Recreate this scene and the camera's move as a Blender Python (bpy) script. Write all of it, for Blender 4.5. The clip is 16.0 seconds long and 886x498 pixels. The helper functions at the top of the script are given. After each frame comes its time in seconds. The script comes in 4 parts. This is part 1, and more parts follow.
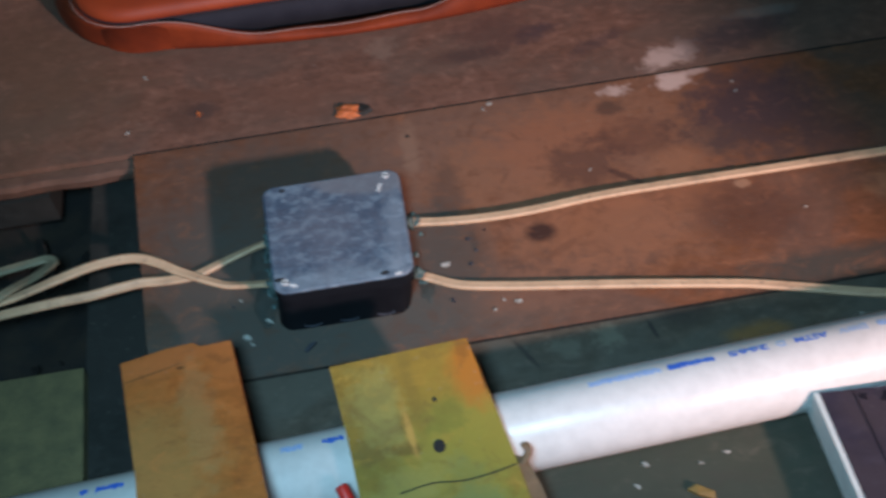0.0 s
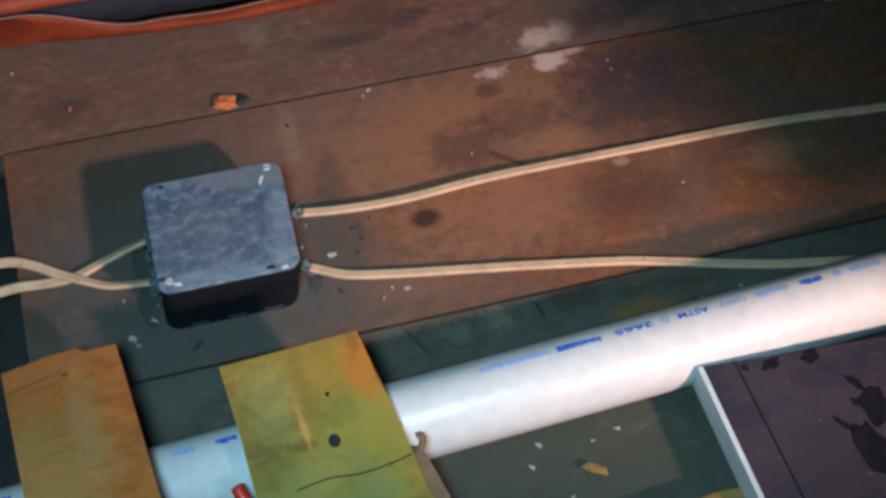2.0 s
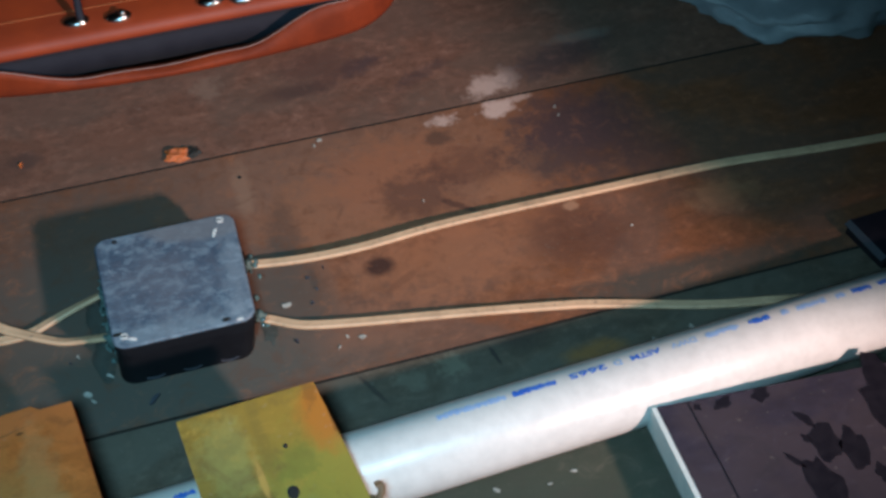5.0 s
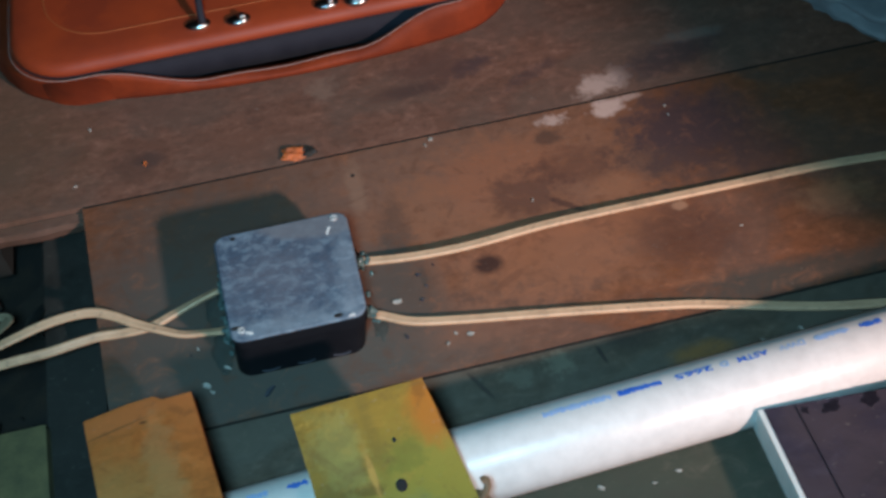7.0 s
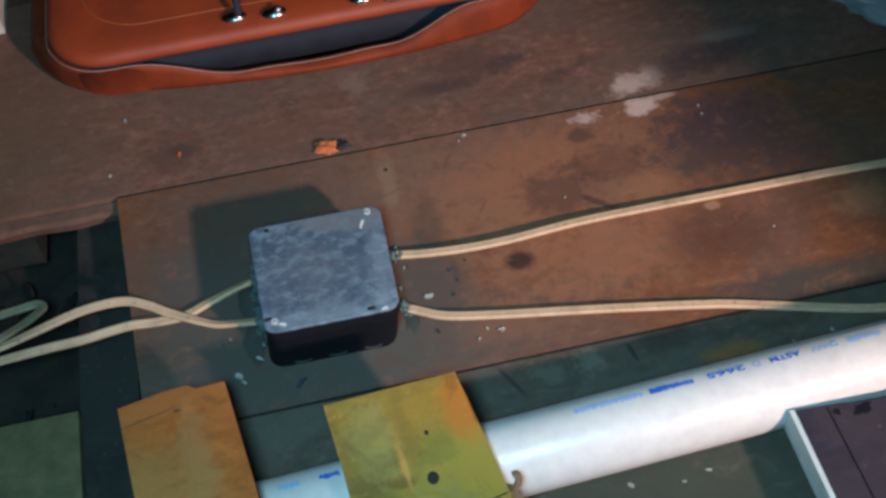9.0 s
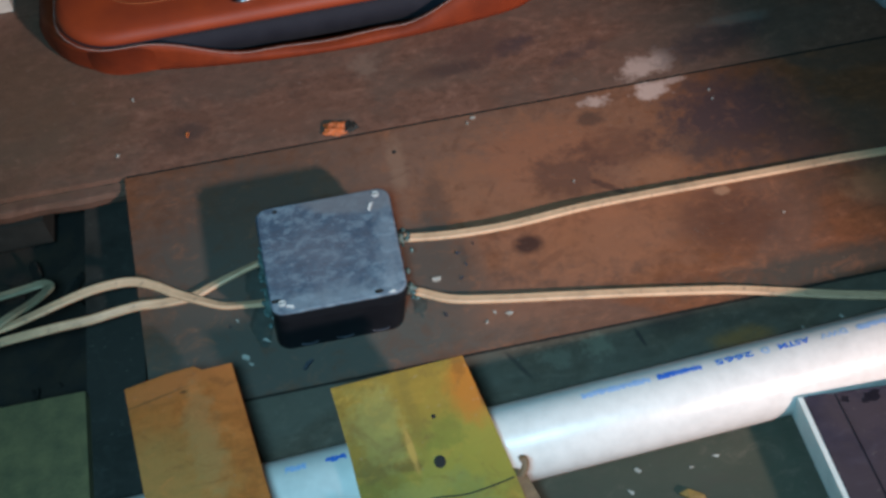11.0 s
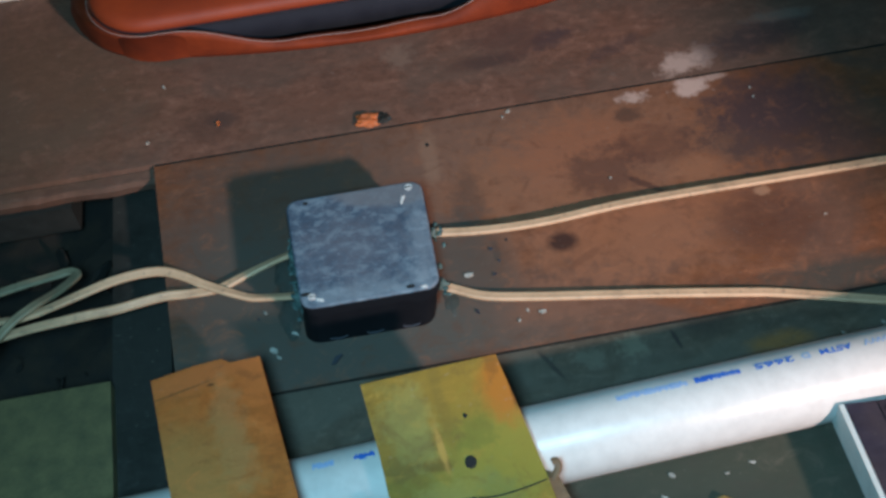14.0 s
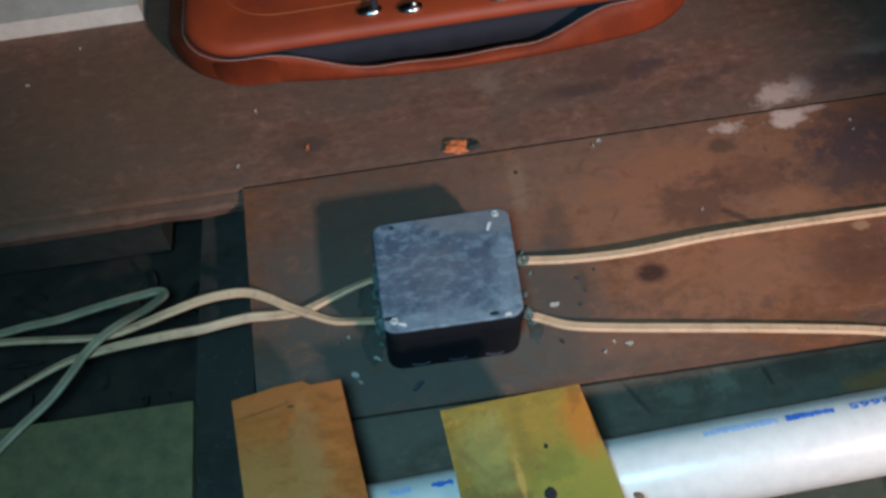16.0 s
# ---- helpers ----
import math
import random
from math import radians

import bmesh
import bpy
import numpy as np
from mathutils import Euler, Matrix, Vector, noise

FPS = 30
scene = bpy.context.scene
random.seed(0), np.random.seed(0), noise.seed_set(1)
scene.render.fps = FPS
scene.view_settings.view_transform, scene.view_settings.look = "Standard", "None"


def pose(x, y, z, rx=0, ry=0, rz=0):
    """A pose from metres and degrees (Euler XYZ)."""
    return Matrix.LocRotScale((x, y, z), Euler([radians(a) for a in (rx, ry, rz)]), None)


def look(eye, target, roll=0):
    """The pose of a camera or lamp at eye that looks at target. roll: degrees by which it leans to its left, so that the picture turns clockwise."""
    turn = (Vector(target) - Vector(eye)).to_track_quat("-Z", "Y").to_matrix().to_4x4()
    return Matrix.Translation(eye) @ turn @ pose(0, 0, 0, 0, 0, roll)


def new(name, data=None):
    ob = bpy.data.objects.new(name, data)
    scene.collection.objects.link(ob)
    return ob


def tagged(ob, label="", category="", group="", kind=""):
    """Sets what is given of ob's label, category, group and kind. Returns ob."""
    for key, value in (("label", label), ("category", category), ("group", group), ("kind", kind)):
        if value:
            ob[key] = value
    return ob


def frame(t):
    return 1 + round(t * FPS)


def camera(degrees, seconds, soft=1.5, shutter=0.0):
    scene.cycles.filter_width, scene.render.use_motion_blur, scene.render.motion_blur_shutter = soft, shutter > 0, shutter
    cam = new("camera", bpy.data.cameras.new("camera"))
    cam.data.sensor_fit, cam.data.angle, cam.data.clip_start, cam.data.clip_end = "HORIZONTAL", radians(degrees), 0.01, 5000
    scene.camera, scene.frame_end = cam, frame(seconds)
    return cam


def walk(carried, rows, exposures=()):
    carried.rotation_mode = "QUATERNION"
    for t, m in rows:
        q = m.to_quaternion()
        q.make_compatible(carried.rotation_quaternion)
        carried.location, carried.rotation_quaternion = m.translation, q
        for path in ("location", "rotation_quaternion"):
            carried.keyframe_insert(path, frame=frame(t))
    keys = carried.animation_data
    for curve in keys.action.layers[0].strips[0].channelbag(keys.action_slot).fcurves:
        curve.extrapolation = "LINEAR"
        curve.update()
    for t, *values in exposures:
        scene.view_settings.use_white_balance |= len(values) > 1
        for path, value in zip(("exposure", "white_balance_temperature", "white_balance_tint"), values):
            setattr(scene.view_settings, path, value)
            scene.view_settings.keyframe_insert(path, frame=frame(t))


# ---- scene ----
cam = camera(39.6, 16.0, soft=3.0, shutter=0.9)
PATH = [
    (0, (0.046, -0.559, 0.75), (0.106, 0.642, -0.848), -6.8),
    (0.5, (0.041, -0.551, 0.762), (0.189, 0.596, -0.87), -3.6),
    (1, (0.034, -0.548, 0.762), (0.245, 0.561, -0.889), -1.7),
    (1.5, (0.042, -0.55, 0.76), (0.284, 0.559, -0.887), -1.1),
    (2, (0.046, -0.547, 0.757), (0.284, 0.579, -0.878), -1.9),
    (2.5, (0.045, -0.541, 0.754), (0.34, 0.602, -0.861), -0.4),
    (3, (0.045, -0.538, 0.757), (0.41, 0.595, -0.85), 2.0),
    (3.5, (0.047, -0.535, 0.757), (0.403, 0.593, -0.855), 1.4),
    (5.8, (0.045, -0.552, 0.777), (0.302, 0.626, -0.819), -3.0),
    (6, (0.054, -0.552, 0.779), (0.276, 0.629, -0.82), -4.3),
    (6.5, (0.056, -0.552, 0.782), (0.226, 0.633, -0.82), -6.1),
    (7, (0.049, -0.552, 0.784), (0.192, 0.637, -0.818), -6.8),
    (7.5, (0.04, -0.553, 0.788), (0.173, 0.637, -0.814), -6.8),
    (8, (0.037, -0.553, 0.787), (0.157, 0.639, -0.814), -7.1),
    (10.5, (0.036, -0.554, 0.786), (0.147, 0.624, -0.826), -6.5),
    (11, (0.035, -0.55, 0.785), (0.136, 0.619, -0.834), -6.8),
    (11.5, (0.036, -0.547, 0.784), (0.121, 0.616, -0.841), -7.3),
    (12, (0.033, -0.546, 0.779), (0.112, 0.617, -0.846), -7.4),
    (12.5, (0.036, -0.543, 0.778), (0.094, 0.616, -0.851), -8.0),
    (13, (0.034, -0.542, 0.776), (0.088, 0.619, -0.851), -8.0),
    (13.5, (0.03, -0.541, 0.772), (0.088, 0.626, -0.851), -7.4),
    (14, (0.028, -0.538, 0.772), (0.092, 0.63, -0.85), -7.1),
    (14.5, (0.031, -0.534, 0.767), (0.086, 0.64, -0.851), -7.0),
    (15, (0.04, -0.536, 0.771), (0.01, 0.654, -0.837), -10.1),
    (15.5, (0.034, -0.534, 0.764), (-0.046, 0.676, -0.827), -11.7),
    (16, (0.032, -0.538, 0.758), (-0.043, 0.696, -0.814), -11.0),
]
walk(cam, [(t, look(eye, target, roll)) for t, eye, target, roll in PATH],
     exposures=[(0, -0.04, 6480, 19), (1.5, -0.08, 6580, 12), (2, -0.05, 6520, 14), (2.5, -0.08, 6450, 9), (3.5, -0.05, 6400, 8), (7, -0.07, 6330, 9), (8.2, -0.04, 6330, 9), (11, -0.06, 6230, 6), (13, -0.06, 6150, 5), (16, -0.11, 6160, 5)])

# ---- light ----
world = bpy.data.worlds.new("attic_air")
world.use_nodes = True
world.node_tree.nodes["Background"].inputs[0].default_value = (0.25, 0.5, 0.6, 1)
world.node_tree.nodes["Background"].inputs[1].default_value = 0.03
scene.world = world

torch = bpy.data.lights.new("torch", "SPOT")
torch.energy, torch.color = 130.0, (1.0, 0.71, 0.64)
torch.spot_size, torch.spot_blend, torch.shadow_soft_size = radians(41.5), 0.5, 0.045
torch_lamp = new("torch_lamp", torch)
torch_lamp.matrix_world = look((0.80, -1.19, 0.85), (0.05, 0.81, 0.0))

# Cool fill lamp added near the camera; its real source is assumed.
cool_fill = bpy.data.lights.new("fill_light", "SPOT")
cool_fill.energy, cool_fill.color = 28.5, (0.43, 0.89, 1.14)
cool_fill.spot_size, cool_fill.spot_blend, cool_fill.shadow_soft_size = radians(81), 1.0, 0.07
fill_lamp = new("fill_lamp", cool_fill)
fill_lamp.matrix_world = look((-0.035, -0.56, 0.82), (-0.01, -0.06, 0.0))


# ---- helpers for meshes ----
def part(name, bm, material, parent=None, label="", smooth=False):
    me = bpy.data.meshes.new(name)
    bm.normal_update()
    if smooth:
        for f in bm.faces:
            f.smooth = True
    bm.to_mesh(me)
    bm.free()
    if material:
        me.materials.append(material)
    ob = new(name, me)
    if parent:
        ob.parent = parent
    if label:
        ob["label"] = label
    return ob


def slab(corners, thick, bevel=0.002, cuts=0, wobble=0.0, seed=0):
    """A board from the corners of its top face (any plane, anticlockwise), worn edges."""
    bm = bmesh.new()
    c = [Vector(p) for p in corners]
    n = sum((a.cross(b) for a, b in zip(c, c[1:] + c[:1])), Vector()).normalized()
    top = [bm.verts.new(p) for p in c]
    bot = [bm.verts.new(p - n * thick) for p in c]
    k = len(c)
    bm.faces.new(top)
    bm.faces.new(bot[::-1])
    for i in range(k):
        j = (i + 1) % k
        bm.faces.new((top[j], top[i], bot[i], bot[j]))
    if cuts:
        bmesh.ops.subdivide_edges(bm, edges=bm.edges[:], cuts=cuts, use_grid_fill=True)
    if wobble:
        for v in bm.verts:
            v.co += noise.noise_vector(v.co * 60 + Vector((seed, 0, 0))) * wobble
    if bevel:
        sharp = [e for e in bm.edges if e.is_manifold and e.calc_face_angle(0) > 0.6]
        bmesh.ops.bevel(bm, geom=sharp, offset=bevel, segments=2, affect="EDGES")
    return bm


def smooth_path(points, steps=8):
    """Catmull-Rom through the points."""
    p = [Vector(q) for q in points]
    p = [2 * p[0] - p[1]] + p + [2 * p[-1] - p[-2]]
    out = []
    for i in range(1, len(p) - 2):
        a, b, c, d = p[i - 1:i + 3]
        for s in range(steps):
            t = s / steps
            out.append(0.5 * (2 * b + (c - a) * t + (2 * a - 5 * b + 4 * c - d) * t * t + (3 * b - a - 3 * c + d) * t ** 3))
    out.append(p[-2])
    return out


def sweep(points, section, steps=8, twist=None):
    """A closed section (list of side, up) carried along the points, capped."""
    path = smooth_path(points, steps)
    bm = bmesh.new()
    rings = []
    for i, q in enumerate(path):
        way = (path[min(i + 1, len(path) - 1)] - path[max(i - 1, 0)]).normalized()
        side = way.cross(Vector((0, 0, 1))).normalized()
        up = side.cross(way)
        a = twist(i / (len(path) - 1)) if twist else 0.0
        s2, u2 = side * math.cos(a) + up * math.sin(a), up * math.cos(a) - side * math.sin(a)
        rings.append([bm.verts.new(q + s2 * s + u2 * u) for s, u in section])
    k = len(section)
    for a, b in zip(rings, rings[1:]):
        for i in range(k):
            j = (i + 1) % k
            bm.faces.new((a[i], a[j], b[j], b[i]))
    bm.faces.new(rings[0][::-1])
    bm.faces.new(rings[-1])
    bmesh.ops.recalc_face_normals(bm, faces=bm.faces[:])
    return bm


def ring(radius, n=10, flat=1.0):
    return [(radius * math.cos(2 * math.pi * i / n), radius * flat * math.sin(2 * math.pi * i / n)) for i in range(n)]


def twin_section(r=0.0021, gap=0.0018):
    """Two cores side by side under one sheath, with a groove between."""
    pts = []
    for i in range(9):
        a = math.radians(-125 + 250 * i / 8)
        pts.append((gap + r * math.cos(a), r * math.sin(a)))
    for i in range(9):
        a = math.radians(55 + 250 * i / 8)
        pts.append((-gap + r * math.cos(a), r * math.sin(a)))
    return pts


def rounded_rect(x0, y0, x1, y1, r, n=6):
    pts = []
    for cx, cy, a0 in ((x1 - r, y1 - r, 0), (x0 + r, y1 - r, 90), (x0 + r, y0 + r, 180), (x1 - r, y0 + r, 270)):
        for i in range(n + 1):
            a = math.radians(a0 + 90 * i / n)
            pts.append((cx + r * math.cos(a), cy + r * math.sin(a)))
    return pts


def loft(loops, cap_bottom=True, cap_top=True):
    """Closed loops of equal count joined one over another."""
    bm = bmesh.new()
    rows = [[bm.verts.new(p) for p in lp] for lp in loops]
    k = len(rows[0])
    for a, b in zip(rows, rows[1:]):
        for i in range(k):
            j = (i + 1) % k
            bm.faces.new((a[i], a[j], b[j], b[i]))
    if cap_bottom:
        bm.faces.new(rows[0][::-1])
    if cap_top:
        bm.faces.new(rows[-1])
    return bm


def lump(center, size, seed, rough=0.35, sub=2, flat_bottom=True):
    bm = bmesh.new()
    bmesh.ops.create_icosphere(bm, subdivisions=sub, radius=1.0)
    for v in bm.verts:
        k = 1 + rough * noise.noise(v.co * 1.7 + Vector((seed * 3.1, seed, 0)))
        v.co = Vector((v.co.x * size[0] * k, v.co.y * size[1] * k, v.co.z * size[2] * k))
        if flat_bottom and v.co.z < -0.3 * size[2]:
            v.co.z = -0.3 * size[2]
        v.co += Vector(center)
    return bm


# ---- materials ----
class Nodes:
    def __init__(self, name):
        self.mat = bpy.data.materials.new(name)
        self.mat.use_nodes = True
        self.t = self.mat.node_tree
        self.bsdf = self.t.nodes["Principled BSDF"]
        self.coord = self.t.nodes.new("ShaderNodeTexCoord").outputs["Object"]

    def put(self, socket, value):
        if isinstance(value, bpy.types.NodeSocket):
            self.t.links.new(value, socket)
        elif isinstance(value, tuple) and len(value) == 3 and socket.type == "RGBA":
            socket.default_value = (*value, 1)
        else:
            socket.default_value = value

    def mapped(self, scale=(1, 1, 1), shift=(0, 0, 0), turn=0.0):
        m = self.t.nodes.new("ShaderNodeMapping")
        self.t.links.new(self.coord, m.inputs[0])
        m.inputs["Scale"].default_value, m.inputs["Location"].default_value = scale, shift
        m.inputs["Rotation"].default_value = (0, 0, turn)
        return m.outputs[0]

    def noise(self, scale, detail=4.0, rough=0.55, vector=None, distort=0.0):
        n = self.t.nodes.new("ShaderNodeTexNoise")
        self.t.links.new(vector or self.coord, n.inputs["Vector"])
        n.inputs["Scale"].default_value, n.inputs["Detail"].default_value = scale, detail
        n.inputs["Roughness"].default_value, n.inputs["Distortion"].default_value = rough, distort
        return n.outputs["Fac"]

    def ramp(self, fac, low, high):
        r = self.t.nodes.new("ShaderNodeMapRange")
        self.put(r.inputs["Value"], fac)
        r.inputs["From Min"].default_value, r.inputs["From Max"].default_value = low, high
        return r.outputs["Result"]

    def math(self, op, a, b=0.0):
        m = self.t.nodes.new("ShaderNodeMath")
        m.operation = op
        self.put(m.inputs[0], a)
        self.put(m.inputs[1], b)
        return m.outputs[0]

    def mix(self, fac, a, b, blend="MIX"):
        m = self.t.nodes.new("ShaderNodeMix")
        m.data_type, m.blend_type = "RGBA", blend
        self.put(m.inputs[0], fac)
        self.put(m.inputs[6], a)
        self.put(m.inputs[7], b)
        return m.outputs[2]

    def spot(self, cx, cy, rx, ry, ragged=0.5, grain=70.0, edge=0.18, turn=0.0):
        """A ragged patch of its own shape on a flat surface."""
        sep = self.t.nodes.new("ShaderNodeSeparateXYZ")
        self.t.links.new(self.coord, sep.inputs[0])
        dx, dy = self.math("SUBTRACT", sep.outputs[0], cx), self.math("SUBTRACT", sep.outputs[1], cy)
        c, s = math.cos(turn), math.sin(turn)
        u = self.math("ADD", self.math("MULTIPLY", dx, c / rx), self.math("MULTIPLY", dy, s / rx))
        v = self.math("ADD", self.math("MULTIPLY", dx, -s / ry), self.math("MULTIPLY", dy, c / ry))
        d = self.math("SQRT", self.math("ADD", self.math("MULTIPLY", u, u), self.math("MULTIPLY", v, v)))
        d = self.math("ADD", d, self.math("MULTIPLY", self.math("SUBTRACT", self.noise(grain, 6.0, 0.7), 0.5), 3.6 * ragged))
        return self.ramp(d, 1.0 + edge, 1.0 - edge)

    def done(self, color, rough=0.6, metal=0.0, bump=None, depth=0.3, dist=0.001, spec=None):
        self.put(self.bsdf.inputs["Base Color"], color)
        self.put(self.bsdf.inputs["Roughness"], rough)
        self.put(self.bsdf.inputs["Metallic"], metal)
        if spec is not None:
            self.put(self.bsdf.inputs["Specular IOR Level"], spec)
        if bump is not None:
            b = self.t.nodes.new("ShaderNodeBump")
            b.inputs["Strength"].default_value, b.inputs["Distance"].default_value = depth, dist
            self.t.links.new(bump, b.inputs["Height"])
            self.t.links.new(b.outputs[0], self.bsdf.inputs["Normal"])
        return self.mat


def wood(name, mid, dark, dusty, dust=0.5, along=0, stains=(), rough=0.62, seed=0.0, grain=1.0, mottle=0.55, spec=0.3):
    """Old board: long grain, blotches, dust, its own stains and painted shade."""
    n = Nodes(name)
    scale = (6, 90, 90) if along == 0 else (90, 6, 90)
    lines = n.noise(1.0 * grain, 5.0, 0.6, n.mapped(scale, (seed, seed * 2, 0)), 1.4)
    fine = n.noise(4.0 * grain, 3.0, 0.6, n.mapped(scale, (seed, 5, 0)))
    blot = n.noise(9.0, 5.0, 0.6, n.mapped((1, 1.4, 1), (seed + 3, 1, 2)), 0.4)
    blot2 = n.noise(28.0, 5.0, 0.65, n.mapped((1, 1.6, 1), (seed + 7, 3, 2)), 0.5)
    c = n.mix(n.ramp(n.math("ADD", n.math("MULTIPLY", lines, 0.38), n.math("MULTIPLY", blot2, 0.62)), 0.38, 0.62), dark, mid)
    blot3 = n.noise(85.0, 5.0, 0.7, n.mapped((1, 1.5, 1), (seed + 1, 9, 4)), 0.3)
    c = n.mix(n.math("MULTIPLY", n.ramp(blot3, 0.51, 0.60), mottle), c, tuple(v * 0.5 for v in mid))
    c = n.mix(n.math("MULTIPLY", n.ramp(blot3, 0.45, 0.34), mottle * 0.8), c, tuple(min(1.0, v * 1.5 + 0.015) for v in mid))
    c = n.mix(n.math("MULTIPLY", n.ramp(blot2, 0.48, 0.60), 0.55), c, tuple(v * 0.55 for v in mid))
    c = n.mix(n.math("MULTIPLY", n.ramp(blot, 0.44, 0.56), dust), c, dusty)
    for (cx, cy, rx, ry, colour, amount, ragged, *turn) in stains:
        m = n.spot(cx, cy, rx, ry, ragged, grain=max(70.0, 1.3 / max(rx, ry)), edge=0.38 if max(rx, ry) > 0.019 else 0.3, turn=turn[0] if turn else 0.0)
        c = n.mix(n.math("MULTIPLY", m, amount), c, colour)
    cloud = n.noise(38.0, 7.0, 0.72, n.mapped((1, 1.25, 1), (seed + 13, 2, 6)), 0.9)
    c = n.mix(n.math("MULTIPLY", n.ramp(cloud, 0.54, 0.66), 0.5), c, tuple(v * 0.45 + 0.012 for v in mid))
    c = n.mix(n.math("MULTIPLY", n.ramp(cloud, 0.44, 0.32), 0.35), c, tuple(min(1.0, v * 1.35 + 0.01) for v in mid))
    pale = n.ramp(n.noise(55.0, 4.0, 0.6, n.mapped((1, 1, 1), (seed + 21, 4, 1))), 0.70, 0.76)
    c = n.mix(n.math("MULTIPLY", pale, 0.4), c, tuple(min(1.0, v * 1.6 + 0.05) for v in dusty))
    speck = n.ramp(n.noise(240.0, 2.0, 0.5), 0.69, 0.74)
    c = n.mix(n.math("MULTIPLY", speck, 0.15), c, (0.3, 0.27, 0.23))
    h = n.math("ADD", n.math("MULTIPLY", lines, 0.5), n.math("ADD", n.math("MULTIPLY", fine, 0.4), n.math("MULTIPLY", blot2, 0.5)))
    r = n.ramp(blot, 0.2, 0.9)
    r = n.math("ADD", n.math("MULTIPLY", r, 0.2), rough - 0.1)
    return n.done(c, r, bump=h, depth=0.35, dist=0.0008, spec=spec)


def plain(name, base, other, scale=40.0, rough=0.5, metal=0.0, depth=0.15, low=0.35, high=0.7, spec=None):
    n = Nodes(name)
    f = n.noise(scale, 5.0, 0.6)
    g = n.noise(scale * 6, 3.0, 0.6)
    c = n.mix(n.ramp(f, low, high), base, other)
    c = n.mix(n.math("MULTIPLY", n.ramp(g, 0.4, 0.7), 0.25), c, tuple(v * 0.6 for v in base))
    return n.done(c, n.math("ADD", n.math("MULTIPLY", f, 0.2), rough - 0.1), metal, n.math("ADD", f, g), depth, 0.0006, spec)


RED, DARKRED, DUST = (0.235, 0.087, 0.038), (0.135, 0.056, 0.032), (0.098, 0.072, 0.060)
PALE, SOOT = (0.54, 0.38, 0.32), (0.035, 0.028, 0.026)
m_plank_box = wood("plank_wood_worn", RED, DARKRED, DUST, 0.45, stains=(
    # Broad lighter patch behind the box, raising the plank's brightness there.
    (0.13, 0.10, 0.20, 0.07, (0.235, 0.125, 0.085), 0.5, 0.6),
    (0.22, 0.05, 0.13, 0.085, (0.28, 0.122, 0.066), 0.45, 0.7),
    (-0.06, 0.03, 0.10, 0.13, (0.095, 0.068, 0.055), 0.85, 0.3),
    # Two grey patches put the short boards' shade beside the box into colour.
    (-0.02, -0.055, 0.15, 0.034, (0.082, 0.077, 0.066), 0.9, 0.35),
    (-0.10, 0.0, 0.045, 0.07, (0.085, 0.076, 0.064), 0.7, 0.4),
    (0.20, 0.0, 0.07, 0.035, (0.30, 0.118, 0.058), 0.5, 0.8),
    (0.18, 0.09, 0.06, 0.035, (0.30, 0.11, 0.055), 0.5, 0.5),
    (0.345, 0.085, 0.06, 0.045, (0.05, 0.034, 0.032), 0.75, 0.8),
    (0.31, -0.005, 0.04, 0.03, (0.08, 0.035, 0.025), 0.6, 0.6),
    (0.20, 0.066, 0.030, 0.022, (0.085, 0.042, 0.032), 0.65, 0.9),
    (0.245, 0.085, 0.03, 0.02, (0.10, 0.045, 0.032), 0.55, 0.9),
    (0.27, 0.055, 0.02, 0.012, (0.29, 0.13, 0.07), 0.5, 0.9),
    (0.105, 0.075, 0.03, 0.03, (0.25, 0.11, 0.06), 0.5, 0.8),
    (0.085, 0.06, 0.012, 0.03, (0.06, 0.045, 0.038), 0.5, 0.9),
    (0.13, -0.045, 0.05, 0.02, (0.22, 0.095, 0.055), 0.5, 0.8),
    (0.229, 0.121, 0.012, 0.008, SOOT, 0.55, 0.5),
    (0.062, 0.112, 0.007, 0.028, (0.26, 0.15, 0.10), 0.6, 0.7),
    (0.238, 0.139, 0.012, 0.006, PALE, 0.75, 0.9),
    (0.287, 0.141, 0.014, 0.010, PALE, 0.9, 0.9),
    (0.307, 0.147, 0.012, 0.004, PALE, 0.6, 0.9),
    (0.345, 0.105, 0.045, 0.035, (0.06, 0.036, 0.040), 0.7, 0.7),
    (0.395, 0.055, 0.030, 0.020, (0.07, 0.040, 0.036), 0.6, 0.8),
    (0.435, 0.000, 0.028, 0.016, (0.30, 0.15, 0.08), 0.55, 0.8),
    (0.312, 0.022, 0.006, 0.0045, (0.36, 0.20, 0.12), 0.7, 0.6),
    (0.225, 0.048, 0.016, 0.003, (0.06, 0.03, 0.025), 0.7, 0.7, -0.7),
    (0.070, 0.012, 0.020, 0.035, (0.078, 0.066, 0.056), 0.6, 0.6),
    (0.150, 0.006, 0.0115, 0.0085, (0.048, 0.022, 0.017), 0.95, 0.15),
    (0.165, -0.012, 0.018, 0.003, (0.12, 0.05, 0.03), 0.4, 0.7, 0.5),
    (0.098, 0.008, 0.003, 0.010, SOOT, 0.6, 0.6),
    (0.082, -0.005, 0.026, 0.045, (0.085, 0.068, 0.056), 0.7, 0.5),
    (0.38, -0.066, 0.11, 0.014, (0.05, 0.05, 0.042), 0.8, 0.5),
))
